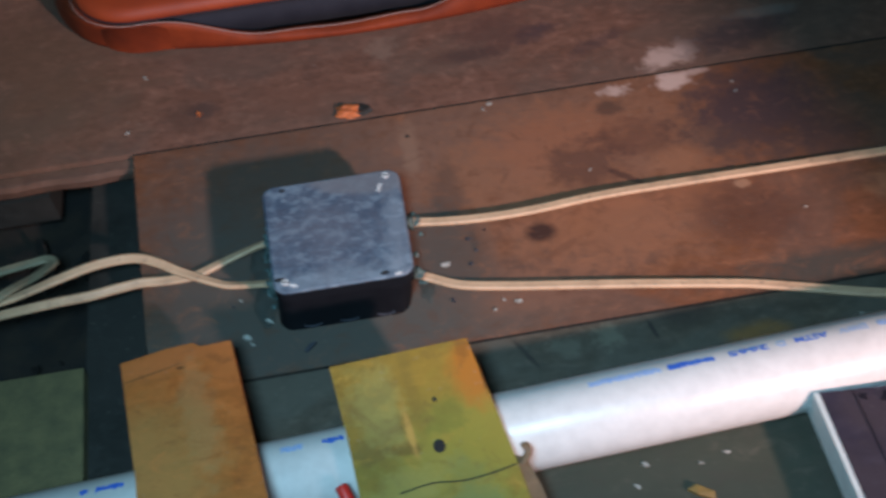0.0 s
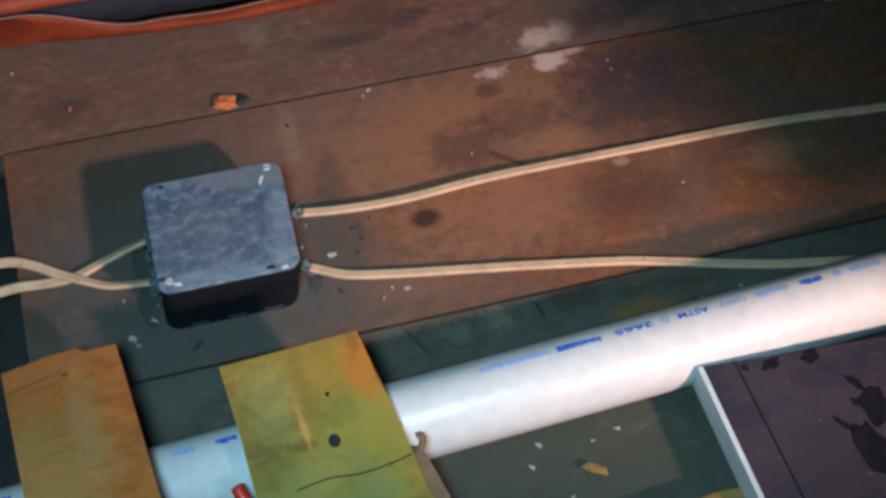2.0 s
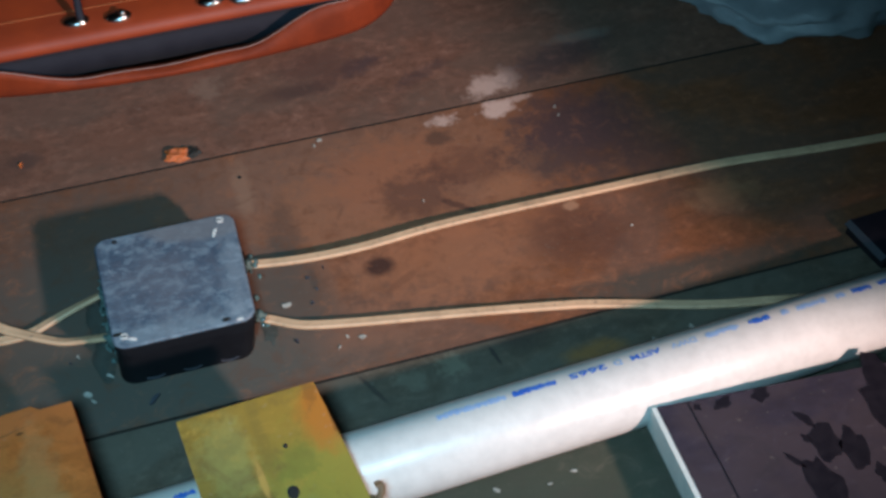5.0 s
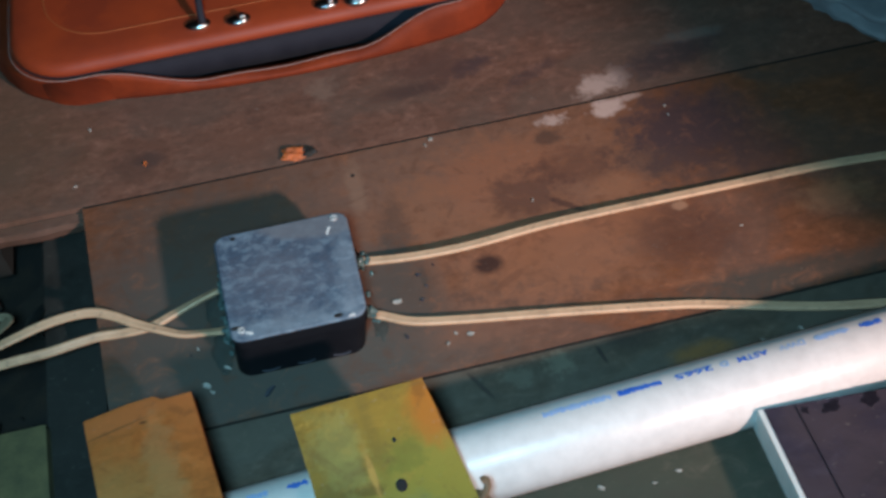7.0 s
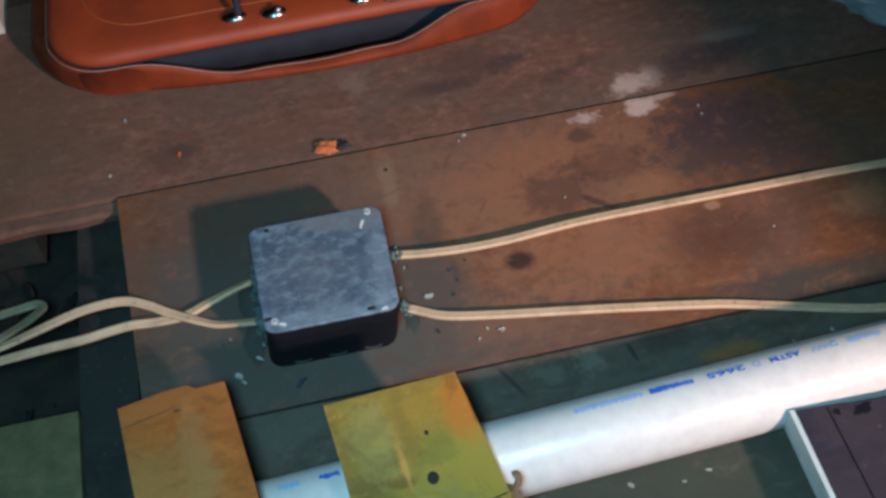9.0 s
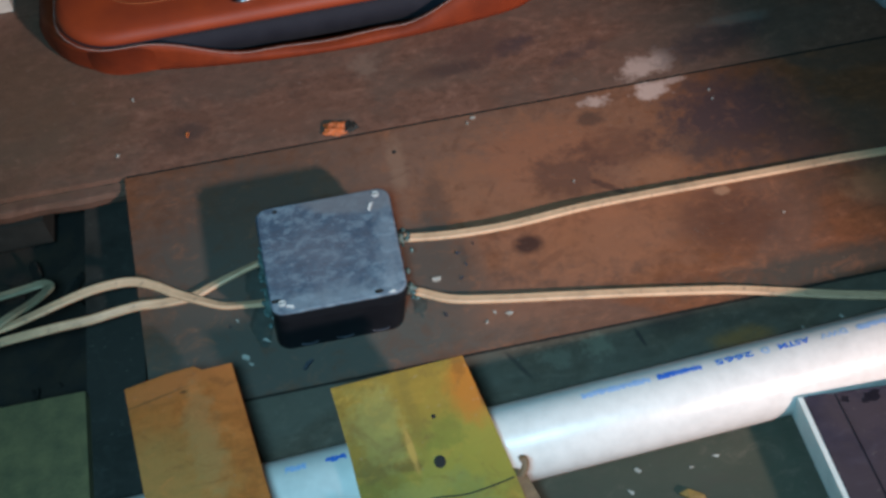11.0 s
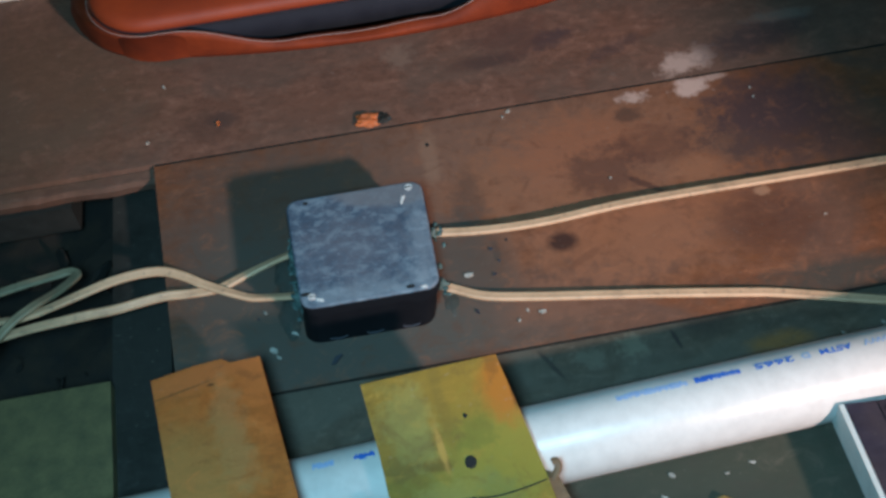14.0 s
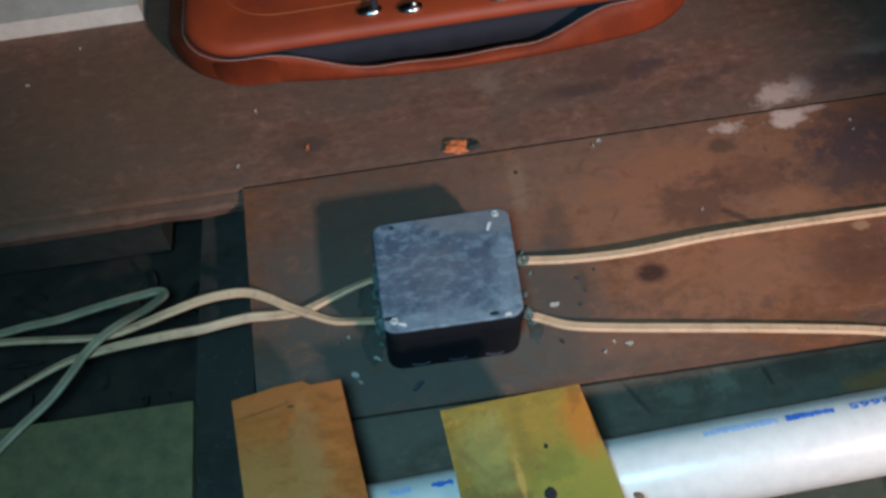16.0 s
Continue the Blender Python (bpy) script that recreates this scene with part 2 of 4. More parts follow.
m_plank_far = wood("plank_wood_brown", (0.215, 0.104, 0.070), (0.160, 0.080, 0.056), (0.115, 0.080, 0.062), 0.5, seed=11.0, stains=(
    (0.293, 0.170, 0.024, 0.011, PALE, 0.75, 1.0, 0.25),
    (0.052, 0.231, 0.013, 0.013, (0.24, 0.16, 0.12), 0.5, 0.9),
    (0.130, 0.207, 0.03, 0.008, (0.07, 0.04, 0.035), 0.7, 0.5),
    (0.185, 0.222, 0.022, 0.009, (0.065, 0.042, 0.045), 0.75, 0.9, 0.3),
    (0.235, 0.198, 0.028, 0.006, (0.075, 0.045, 0.042), 0.65, 0.9, 0.4),
    (0.355, 0.185, 0.045, 0.016, (0.055, 0.040, 0.042), 0.75, 0.8, 0.2),
    (-0.02, 0.185, 0.05, 0.02, (0.16, 0.075, 0.05), 0.5, 0.6),
    (-0.105, 0.190, 0.012, 0.009, (0.075, 0.05, 0.045), 0.6, 0.4),
    (0.150, 0.232, 0.03, 0.02, (0.10, 0.05, 0.04), 0.6, 0.5),
    (0.385, 0.205, 0.03, 0.006, (0.2, 0.17, 0.15), 0.5, 0.5),
    (-0.117, 0.188, 0.022, 0.016, (0.08, 0.045, 0.035), 0.5, 0.4),
    (-0.30, 0.25, 0.14, 0.10, (0.13, 0.08, 0.05), 0.6, 0.4),
))
m_plank_near = wood("plank_wood_drab", (0.110, 0.086, 0.062), (0.068, 0.058, 0.045), (0.098, 0.090, 0.072), 0.7, seed=23.0, stains=(
    (0.179, -0.096, 0.010, 0.010, (0.2, 0.19, 0.14), 0.45, 0.9),
    (0.150, -0.100, 0.012, 0.008, (0.18, 0.17, 0.13), 0.35, 0.9),
    (0.285, -0.112, 0.022, 0.008, (0.25, 0.12, 0.03), 0.6, 0.4),
    (0.240, -0.085, 0.020, 0.012, (0.04, 0.03, 0.025), 0.6, 0.5),
    (0.119, -0.099, 0.002, 0.015, SOOT, 0.7, 0.3, 0.5),
    (0.212, -0.096, 0.0016, 0.009, SOOT, 0.9, 0.2, 0.25),
    # Dark greenish area before the pipe: shade put into the plank's colour.
    (0.20, -0.22, 0.12, 0.06, (0.048, 0.055, 0.038), 0.8, 0.4),
))
# Darker plank wood for the outer planks, with shade in its colour.
m_wood_plain = wood("plank_wood_shaded", (0.12, 0.06, 0.04), (0.07, 0.04, 0.03), DUST, 0.5, seed=31.0)
m_wall = wood("attic_boards", (0.10, 0.07, 0.05), (0.06, 0.045, 0.035), (0.1, 0.09, 0.08), 0.5, seed=41.0)
# Near-black earth and joist wood: the gap's shade is put into their colour.
m_gap = plain("gap_shade_earth", (0.008, 0.007, 0.006), (0.026, 0.018, 0.011), 50.0, 0.95, depth=0.8)
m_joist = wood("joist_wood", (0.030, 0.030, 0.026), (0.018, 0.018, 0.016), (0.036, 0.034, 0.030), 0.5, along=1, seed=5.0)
m_grey = plain("weathered_grey_plate", (0.150, 0.122, 0.052), (0.085, 0.076, 0.036), 60.0, 0.85, depth=0.9)
m_orange_wood = wood("fresh_orange_wood", (0.62, 0.172, 0.040), (0.52, 0.135, 0.032), (0.50, 0.168, 0.042), 0.4, along=1, mottle=0.3, spec=0.2, seed=51.0, stains=(
    (-0.125, -0.098, 0.036, 0.011, (0.60, 0.17, 0.05), 0.75, 0.35, 0.2),
    (-0.082, -0.10, 0.014, 0.03, (0.60, 0.17, 0.045), 0.6, 0.6),
    (-0.100, -0.15, 0.010, 0.05, (0.50, 0.23, 0.09), 0.5, 0.9, 0.15),
    (-0.114, -0.106, 0.0025, 0.0015, (0.12, 0.05, 0.02), 0.8, 0.3),
    (-0.135, -0.108, 0.024, 0.0009, (0.20, 0.08, 0.03), 0.7, 0.2, 0.28),
    # Duller lower left: the cool shade there is put into the wood's colour.
    (-0.13, -0.20, 0.04, 0.06, (0.46, 0.25, 0.08), 0.5, 0.3),
))
m_yellow_wood = wood("yellow_wood_green_shade", (0.262, 0.148, 0.016), (0.190, 0.110, 0.013), (0.190, 0.132, 0.022), 0.6, along=1, mottle=0.95, spec=0.15, seed=61.0, stains=(
    # Green tones put the lack of warm light into the yellow board's colour.
    (0.0450, -0.2330, 0.055, 0.055, (0.198, 0.185, 0.0254), 0.6, 0.7),
    (0.0724, -0.1945, 0.035, 0.032, (0.218, 0.185, 0.0254), 0.7, 0.6),
    (0.0124, -0.1693, 0.016, 0.025, (0.224, 0.192, 0.0508), 0.6, 0.9),
    (0.0450, -0.1521, 0.03, 0.02, (0.238, 0.141, 0.0182), 0.6, 0.9),
    (0.0092, -0.2020, 0.014, 0.02, (0.119, 0.096, 0.0182), 0.5, 0.9),
    (0.0550, -0.1799, 0.012, 0.012, (0.112, 0.121, 0.0182), 0.5, 0.9),
    (0.0781, -0.1542, 0.016, 0.021, (0.33, 0.109, 0.0109), 0.85, 0.4),
    (0.0708, -0.1401, 0.004, 0.010, (0.158, 0.064, 0.0109), 0.6, 0.8),
    (0.0299, -0.1835, 0.0028, 0.020, (0.304, 0.179, 0.0363), 0.7, 0.6, 0.15),
    (0.0257, -0.1960, 0.010, 0.004, (0.0924, 0.0512, 0.0109), 0.6, 0.9),
    (0.0609, -0.2370, 0.02, 0.014, (0.172, 0.192, 0.0472), 0.6, 0.6),
    (0.0821, -0.1589, 0.002, 0.010, (0.0924, 0.032, 0.00726), 0.7, 0.6),
    (0.0156, -0.1624, 0.01, 0.006, (0.106, 0.064, 0.0109), 0.55, 0.9, 0.4),
    (0.0025, -0.1693, 0.012, 0.008, (0.132, 0.0832, 0.0145), 0.5, 0.9, 0.2),
    (0.0179, -0.1835, 0.009, 0.007, (0.099, 0.064, 0.0145), 0.6, 0.9, 0),
    (0.0054, -0.1945, 0.012, 0.006, (0.112, 0.0768, 0.0182), 0.5, 0.9, 0.5),
    (0.0352, -0.1589, 0.004, 0.03, (0.158, 0.103, 0.0182), 0.5, 0.7, 0.1),
    (0.0152, -0.1728, 0.014, 0.02, (0.238, 0.211, 0.0583), 0.5, 0.8, 0),
    (0.0189, -0.2211, 0.03, 0.012, (0.264, 0.231, 0.0616), 0.45, 0.9, 0.3),
    (0.0608, -0.2290, 0.014, 0.02, (0.132, 0.153, 0.0436), 0.5, 0.9, 0),
    (0.0309, -0.1872, 0.0020, 0.0115, (0.396, 0.231, 0.0508), 0.85, 0.35, 0.13),
))
m_raw_wood = wood("raw_yellow_wood", (0.34, 0.20, 0.055), (0.26, 0.14, 0.04), (0.28, 0.18, 0.07), 0.4, seed=71.0)
m_joist_raw = wood("torn_brown_wood", (0.20, 0.12, 0.06), (0.13, 0.08, 0.045), (0.16, 0.11, 0.07), 0.4, seed=91.0)
m_pipe = plain("grey_white_pvc", (0.64, 0.63, 0.61), (0.57, 0.56, 0.54), 18.0, 0.36, depth=0.03)
m_ink = plain("blue_print_ink", (0.03, 0.12, 0.55), (0.06, 0.18, 0.60), 300.0, 0.5)
m_ink_faint = plain("faded_blue_ink", (0.28, 0.42, 0.70), (0.36, 0.5, 0.72), 300.0, 0.5)
n_ = Nodes("cream_cable_sheath")
g1, g2 = n_.noise(45.0, 5.0, 0.65), n_.noise(260.0, 3.0, 0.6)
c_ = n_.mix(n_.ramp(g1, 0.35, 0.65), (0.60, 0.385, 0.235), (0.47, 0.30, 0.18))
c_ = n_.mix(n_.math("MULTIPLY", n_.ramp(g2, 0.60, 0.72), 0.6), c_, (0.14, 0.10, 0.07))
c_ = n_.mix(n_.math("MULTIPLY", n_.ramp(g1, 0.60, 0.74), 0.6), c_, (0.22, 0.15, 0.10))
m_cable = n_.done(c_, 0.5, bump=n_.math("ADD", g1, g2), depth=0.1, dist=0.0005)
m_cable_grey = plain("dusty_grey_cable_sheath", (0.34, 0.27, 0.17), (0.22, 0.175, 0.11), 60.0, 0.6, depth=0.1)
m_black = plain("black_box_plastic", (0.006, 0.0065, 0.009), (0.010, 0.011, 0.014), 60.0, 0.6, depth=0.1, spec=0.12)
# Near-black shade colour for holes, slots and the split; nail heads share it.
m_hole = plain("dark_hole", (0.008, 0.008, 0.008), (0.012, 0.012, 0.012), 100.0, 0.9)
m_steel = plain("bright_steel", (0.62, 0.62, 0.60), (0.5, 0.5, 0.48), 120.0, 0.22, 1.0, 0.05)
# Whitish and hardly metallic: the screws' glint is put into the colour.
m_glint = plain("painted_glint", (0.75, 0.75, 0.73), (0.45, 0.45, 0.44), 400.0, 0.3, 0.1)
# Lighter than the box plastic: the rims' highlight is in their colour.
m_rim = plain("rim_highlight_plastic", (0.05, 0.055, 0.07), (0.03, 0.033, 0.04), 90.0, 0.4)
m_sealant = plain("clear_green_sealant", (0.045, 0.085, 0.085), (0.17, 0.25, 0.24), 260.0, 0.12, depth=0.5)
m_smear = plain("clear_sealant_film", (0.05, 0.09, 0.085), (0.16, 0.22, 0.21), 300.0, 0.10, depth=0.6)
m_smear.node_tree.nodes["Principled BSDF"].inputs["Alpha"].default_value = 0.26
m_chip_white = plain("white_paint_chip", (0.42, 0.40, 0.36), (0.25, 0.24, 0.21), 200.0, 0.7)
m_chip_bright = plain("bright_white_fleck", (0.70, 0.70, 0.68), (0.55, 0.55, 0.53), 300.0, 0.6)
m_chip_dark = plain("dark_plastic_scrap", (0.03, 0.035, 0.05), (0.05, 0.055, 0.065), 200.0, 0.6)
m_chip_orange = plain("orange_wood_chip", (0.55, 0.14, 0.03), (0.36, 0.09, 0.03), 150.0, 0.6, depth=0.4)
n_ = Nodes("orange_leather")
f1, f2 = n_.noise(14.0, 5.0, 0.6), n_.noise(420.0, 3.0, 0.6)
c_ = n_.mix(n_.ramp(f1, 0.35, 0.7), (0.34, 0.052, 0.013), (0.23, 0.034, 0.011))
c_ = n_.mix(n_.math("MULTIPLY", n_.spot(-0.08, 0.345, 0.03, 0.012, 0.6), 0.6), c_, (0.18, 0.03, 0.012))
c_ = n_.mix(n_.math("MULTIPLY", n_.spot(-0.14, 0.33, 0.02, 0.02, 0.6), 0.5), c_, (0.2, 0.03, 0.012))
c_ = n_.mix(n_.math("MULTIPLY", n_.ramp(n_.noise(60.0, 4.0, 0.6), 0.52, 0.7), 0.3), c_, (0.28, 0.04, 0.012))
m_leather = n_.done(c_, n_.math("ADD", n_.math("MULTIPLY", f1, 0.2), 0.48), bump=n_.math("ADD", f1, n_.math("MULTIPLY", f2, 0.5)), depth=0.25, dist=0.0006)
# Darker copy of the case leather, with the lower half's shade in it.
m_leather_low = plain("shaded_red_leather", (0.25, 0.040, 0.011), (0.15, 0.025, 0.009), 30.0, 0.65, depth=0.2, spec=0.25)
m_lining = plain("navy_lining", (0.010, 0.011, 0.020), (0.017, 0.018, 0.028), 60.0, 0.85, depth=0.3)
m_zip = plain("pale_zip_teeth", (0.42, 0.30, 0.27), (0.3, 0.2, 0.18), 900.0, 0.4, depth=0.8)
m_thread = plain("tan_thread", (0.42, 0.13, 0.035), (0.34, 0.10, 0.03), 300.0, 0.7)
m_panel = wood("dark_stained_veneer", (0.042, 0.035, 0.050), (0.030, 0.026, 0.041), (0.056, 0.042, 0.048), 0.6, seed=81.0, rough=0.5, mottle=0.25)
m_panel_edge = plain("pale_panel_edging", (0.62, 0.66, 0.64), (0.5, 0.55, 0.54), 60.0, 0.5)
m_blot = plain("black_paint_blot", (0.010, 0.009, 0.014), (0.016, 0.014, 0.02), 150.0, 0.35)
m_film = plain("cloudy_plastic_film", (0.26, 0.28, 0.30), (0.19, 0.21, 0.23), 30.0, 0.5, depth=0.2)
m_white_paint = plain("yellowed_white_paint", (0.66, 0.62, 0.56), (0.52, 0.48, 0.42), 30.0, 0.5)
m_red_plastic = plain("red_plastic", (0.65, 0.03, 0.02), (0.55, 0.03, 0.02), 80.0, 0.35)

n_ = Nodes("dusty_lid_plastic")
d1, d2, d3 = n_.noise(45.0, 8.0, 0.74, distort=0.2), n_.noise(95.0, 6.0, 0.70, n_.mapped((1.0, 1.5, 1.0)), 0.15), n_.noise(500.0, 2.0, 0.5)
c_ = n_.mix(n_.ramp(d1, 0.32, 0.66), (0.036, 0.060, 0.098), (0.092, 0.128, 0.172))
c_ = n_.mix(n_.math("MULTIPLY", n_.ramp(d2, 0.50, 0.60), 0.6), c_, (0.18, 0.24, 0.29))
c_ = n_.mix(n_.math("MULTIPLY", n_.ramp(d2, 0.47, 0.36), 0.55), c_, (0.05, 0.06, 0.085))
c_ = n_.mix(n_.math("MULTIPLY", n_.spot(0.026, 0.050, 0.048, 0.021, 0.12, edge=0.10, turn=-0.12), 0.8), c_, (0.15, 0.155, 0.17))
c_ = n_.mix(n_.math("MULTIPLY", n_.ramp(d3, 0.64, 0.72), 0.45), c_, (0.30, 0.33, 0.38))
c_ = n_.mix(n_.math("MULTIPLY", n_.spot(-0.005, -0.043, 0.05, 0.009, 0.9, grain=150.0, edge=0.6), 0.5), c_, (0.22, 0.27, 0.31))
c_ = n_.mix(n_.math("MULTIPLY", n_.spot(0.043, -0.01, 0.009, 0.04, 0.9, grain=150.0, edge=0.6), 0.45), c_, (0.24, 0.28, 0.32))
c_ = n_.mix(n_.math("MULTIPLY", n_.spot(-0.01, 0.0, 0.03, 0.03, 0.9, grain=60.0, edge=0.6), 0.35), c_, (0.15, 0.145, 0.165))
height = n_.t.nodes.new("ShaderNodeSeparateXYZ")
n_.t.links.new(n_.coord, height.inputs[0])
c_ = n_.mix(n_.ramp(n_.math("ADD", height.outputs[2], n_.math("MULTIPLY", d2, 0.0012)), 0.0488, 0.0498), (0.007, 0.008, 0.011), c_)
m_lid = n_.done(c_, 0.75, bump=n_.math("ADD", d1, d2), depth=0.5, dist=0.0008, spec=0.15)

# ---- structure ----
bm = bmesh.new()
bmesh.ops.create_grid(bm, x_segments=90, y_segments=90, size=1.7)
for v in bm.verts:
    v.co.z = -0.085 + 0.012 * noise.noise(v.co * 40)
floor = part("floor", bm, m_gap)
tagged(floor, "worn wooden attic floor over dark rubble", "floor", kind="structure")


def plank(corners, material, thick=0.028, label=""):
    return part("plank", slab(corners, thick, 0.0006), material, floor, label)


def flat(x0, x1, y0, y1, z=0.0):
    return [(x0, y0, z), (x1, y0, z), (x1, y1, z), (x0, y1, z)]


plank(flat(-1.69, 1.69, 0.1530, 0.4200), m_plank_far, label="dusty brown plank with whitish paint stains")
plank([(-0.1505, -0.0835, 0), (1.69, -0.0665, 0), (1.69, 0.1502, 0), (-0.1645, 0.1502, 0)], m_plank_box, label="reddish worn plank with a knot and pale stains")
plank([(-0.1480, -0.3300, 0), (1.69, -0.3300, 0), (1.69, -0.0692, 0), (-0.1505, -0.0862, 0)], m_plank_near, label="dark drab plank, shaded in its colour before the pipe")
plank(flat(-1.69, -0.62, -0.33, 0.1515), m_wood_plain)
for y0, y1 in ((0.4225, 0.66), (0.6625, 0.90), (0.9025, 1.14), (1.1425, 1.40), (1.4025, 1.69), (-0.58, -0.3325), (-0.83, -0.5825), (-1.08, -0.8325), (-1.33, -1.0825), (-1.69, -1.3325)):
    plank(flat(-1.69, 1.69, y0, y1), m_wood_plain)

lip_points = [(-0.62 + 0.456 * k / 40, 0.1385 + 0.002 * k / 40 + 0.0022 * noise.noise(Vector((k * 0.37, 2.0, 0)))) for k in range(41)]
bm = loft([[(x, y + d, z + 0.0012 * noise.noise(Vector((x * 50, y, 3)))) for x, y in lip_points] + [(x, 0.1512, z) for x in (-0.166, -0.62)] for z, d in ((-0.020, 0.003), (-0.010, 0.0), (-0.0050, 0.0012))])
part("split_edge", bm, m_plank_far, floor, "splintered lower edge of a plank")

# Black strips fill the seams so that their shade shows as colour.
for a, b in (((-0.1640, 0.1503), (1.69, 0.1503)), ((-0.1500, -0.0861), (1.69, -0.0691))):
    part("seam_shade", slab([(a[0], a[1], -0.0006), (b[0], b[1], -0.0006), (b[0], b[1] + 0.0026, -0.0006), (a[0], a[1] + 0.0026, -0.0006)], 0.02, 0), m_gap, floor, "black strip in a seam for its shade and dirt")

for name, corners in (
    ("wall_north", [(-1.7, 1.7, -0.1), (1.7, 1.7, -0.1), (1.7, 1.7, 2.3), (-1.7, 1.7, 2.3)]),
    ("wall_south", [(1.7, -1.7, -0.1), (-1.7, -1.7, -0.1), (-1.7, -1.7, 2.3), (1.7, -1.7, 2.3)]),
    ("wall_west", [(-1.7, -1.7, -0.1), (-1.7, 1.7, -0.1), (-1.7, 1.7, 2.3), (-1.7, -1.7, 2.3)]),
    ("wall_east", [(1.7, 1.7, -0.1), (1.7, -1.7, -0.1), (1.7, -1.7, 2.3), (1.7, 1.7, 2.3)])):
    tagged(part(name, slab(corners, 0.1, 0), m_wall), "plain dark boarded attic wall", "wall", kind="structure")
tagged(part("ceiling", slab([(-1.7, 1.7, 2.3), (1.7, 1.7, 2.3), (1.7, -1.7, 2.3), (-1.7, -1.7, 2.3)], 0.1, 0), m_wall), "plain dark boarded attic ceiling", "ceiling", kind="structure")

# Unseen beam, placed out of view to cast the shade at the right.
brace = part("shade_beam", slab([(0.617, -0.645, 0.70), (1.70, -0.645, 0.70), (1.70, -0.60, 0.70), (0.617, -0.60, 0.70)], 0.274, 0.004), m_wall)
tagged(brace, "unseen timber beam added to shade the floor at the right", "brace", kind="structure")

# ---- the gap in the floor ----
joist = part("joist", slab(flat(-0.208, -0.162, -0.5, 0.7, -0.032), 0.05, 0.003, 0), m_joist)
tagged(joist, "wooden joist in the open floor gap, darkened for its shade", "joist", kind="structure")
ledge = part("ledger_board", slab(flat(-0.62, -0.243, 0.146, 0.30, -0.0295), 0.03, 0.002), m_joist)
tagged(ledge, "board under the edge of a plank, darkened for its shade", "board")
grey_plate = part("grey_plate", slab([(-0.62, -0.30, -0.02), (-0.199, -0.30, -0.02), (-0.206, -0.037, -0.02), (-0.62, -0.040, -0.02)], 0.02, 0.003), m_grey)
tagged(grey_plate, "weathered grey-green board in the floor gap", "board")
random.seed(4)
bm = bmesh.new()
for i in range(34):
    x, y = random.uniform(-0.60, -0.215), random.uniform(-0.03, 0.145)
    s = random.uniform(0.003, 0.011)
    m = Matrix.Translation((x, y, -0.076 + s * 0.4)) @ Euler((random.uniform(0, 6), random.uniform(0, 6), random.uniform(0, 6))).to_matrix().to_4x4() @ Matrix.Diagonal((s, s * random.uniform(0.5, 2.6), s * 0.25, 1))
    bmesh.ops.create_icosphere(bm, subdivisions=1, radius=1.0, matrix=m)
tagged(part("rubble", bm, m_gap), "rubble in the floor gap, its shade in the colour", "rubble", kind="stuff")

# ---- junction box ----
box = new("junction_box")
tagged(box, "black plastic junction box with a dusty square lid", "junction box")


def square(half, r, z):
    return [((x - 0.0021 * (1 + y / 0.05) if x < 0 else x) - 0.0048 * max(0.0, 1 - z / 0.0385), y, z) for x, y in rounded_rect(-half, -half, half, half, r)]


part("base", loft([square(0.0478, 0.011, 0.0), square(0.0487, 0.0115, 0.0012), square(0.0492, 0.0115, 0.037), square(0.0490, 0.011, 0.0385)]), m_black, box)
part("lid", loft([square(0.0490, 0.011, 0.0385), square(0.0500, 0.0100, 0.0395), square(0.0502, 0.0100, 0.0470), square(0.0497, 0.0095, 0.0490), square(0.0488, 0.0088, 0.0498), square(0.0480, 0.0082, 0.0500)]), m_lid, box, "dust-covered grey lid")
for sx, sy in ((0.0395, 0.0435), (-0.0415, -0.0405)):
    s = part("screw", loft([[(sx + 0.0028 * math.cos(a), sy + 0.0028 * math.sin(a), z) for a in [k * math.pi / 5 for k in range(10)]] for z in (0.0495, 0.0508)]), m_glint, box, "screw head, its glint in the colour")
    part("slot", slab([(sx - 0.0022, sy - 0.0004, 0.05095), (sx + 0.0022, sy - 0.0004, 0.05095), (sx + 0.0022, sy + 0.0004, 0.05095), (sx - 0.0022, sy + 0.0004, 0.05095)], 0.0002, 0), m_hole, s)
for hx, hy, hl in ((0.029, -0.0455, 0.0033), (-0.0455, -0.0375, 0.004), (-0.0385, 0.0445, 0.002)):
    part("screw_hole", loft([[(hx + hl * math.cos(a), hy + 0.0016 * math.sin(a), z) for a in [k * math.pi / 5 for k in range(10)]] for z in (0.0499, 0.0503)]), m_hole, box, "black disc for an empty screw hole's shade")
for kx in (-0.026, 0.001, 0.028):
    rim = [(kx - 0.0030 + 0.0110 * math.cos(a), -0.0491, 0.0150 + 0.0110 * math.sin(a)) for a in [math.pi * (1.30 + 0.40 * k / 6) for k in range(7)]]
    part("knockout_rim", sweep(rim, ring(0.0008, 6), 2), m_rim, box)
for fx, fy, fa, fl in ((0.0335, 0.0325, 1.2, 0.0042), (-0.0360, -0.0440, -0.4, 0.0030), (0.0385, -0.0478, 0.1, 0.0024)):
    c, s = math.cos(fa), math.sin(fa)
    part("white_fleck", loft([[(fx + c * u - s * v, fy + s * u + c * v, z) for u, v in ((-fl, -0.0009), (fl, -0.0012), (fl * 0.8, 0.0011), (-fl * 0.7, 0.0010))] for z in (0.0500, 0.0506)]), m_chip_bright, box, "small white fleck")
random.seed(9)
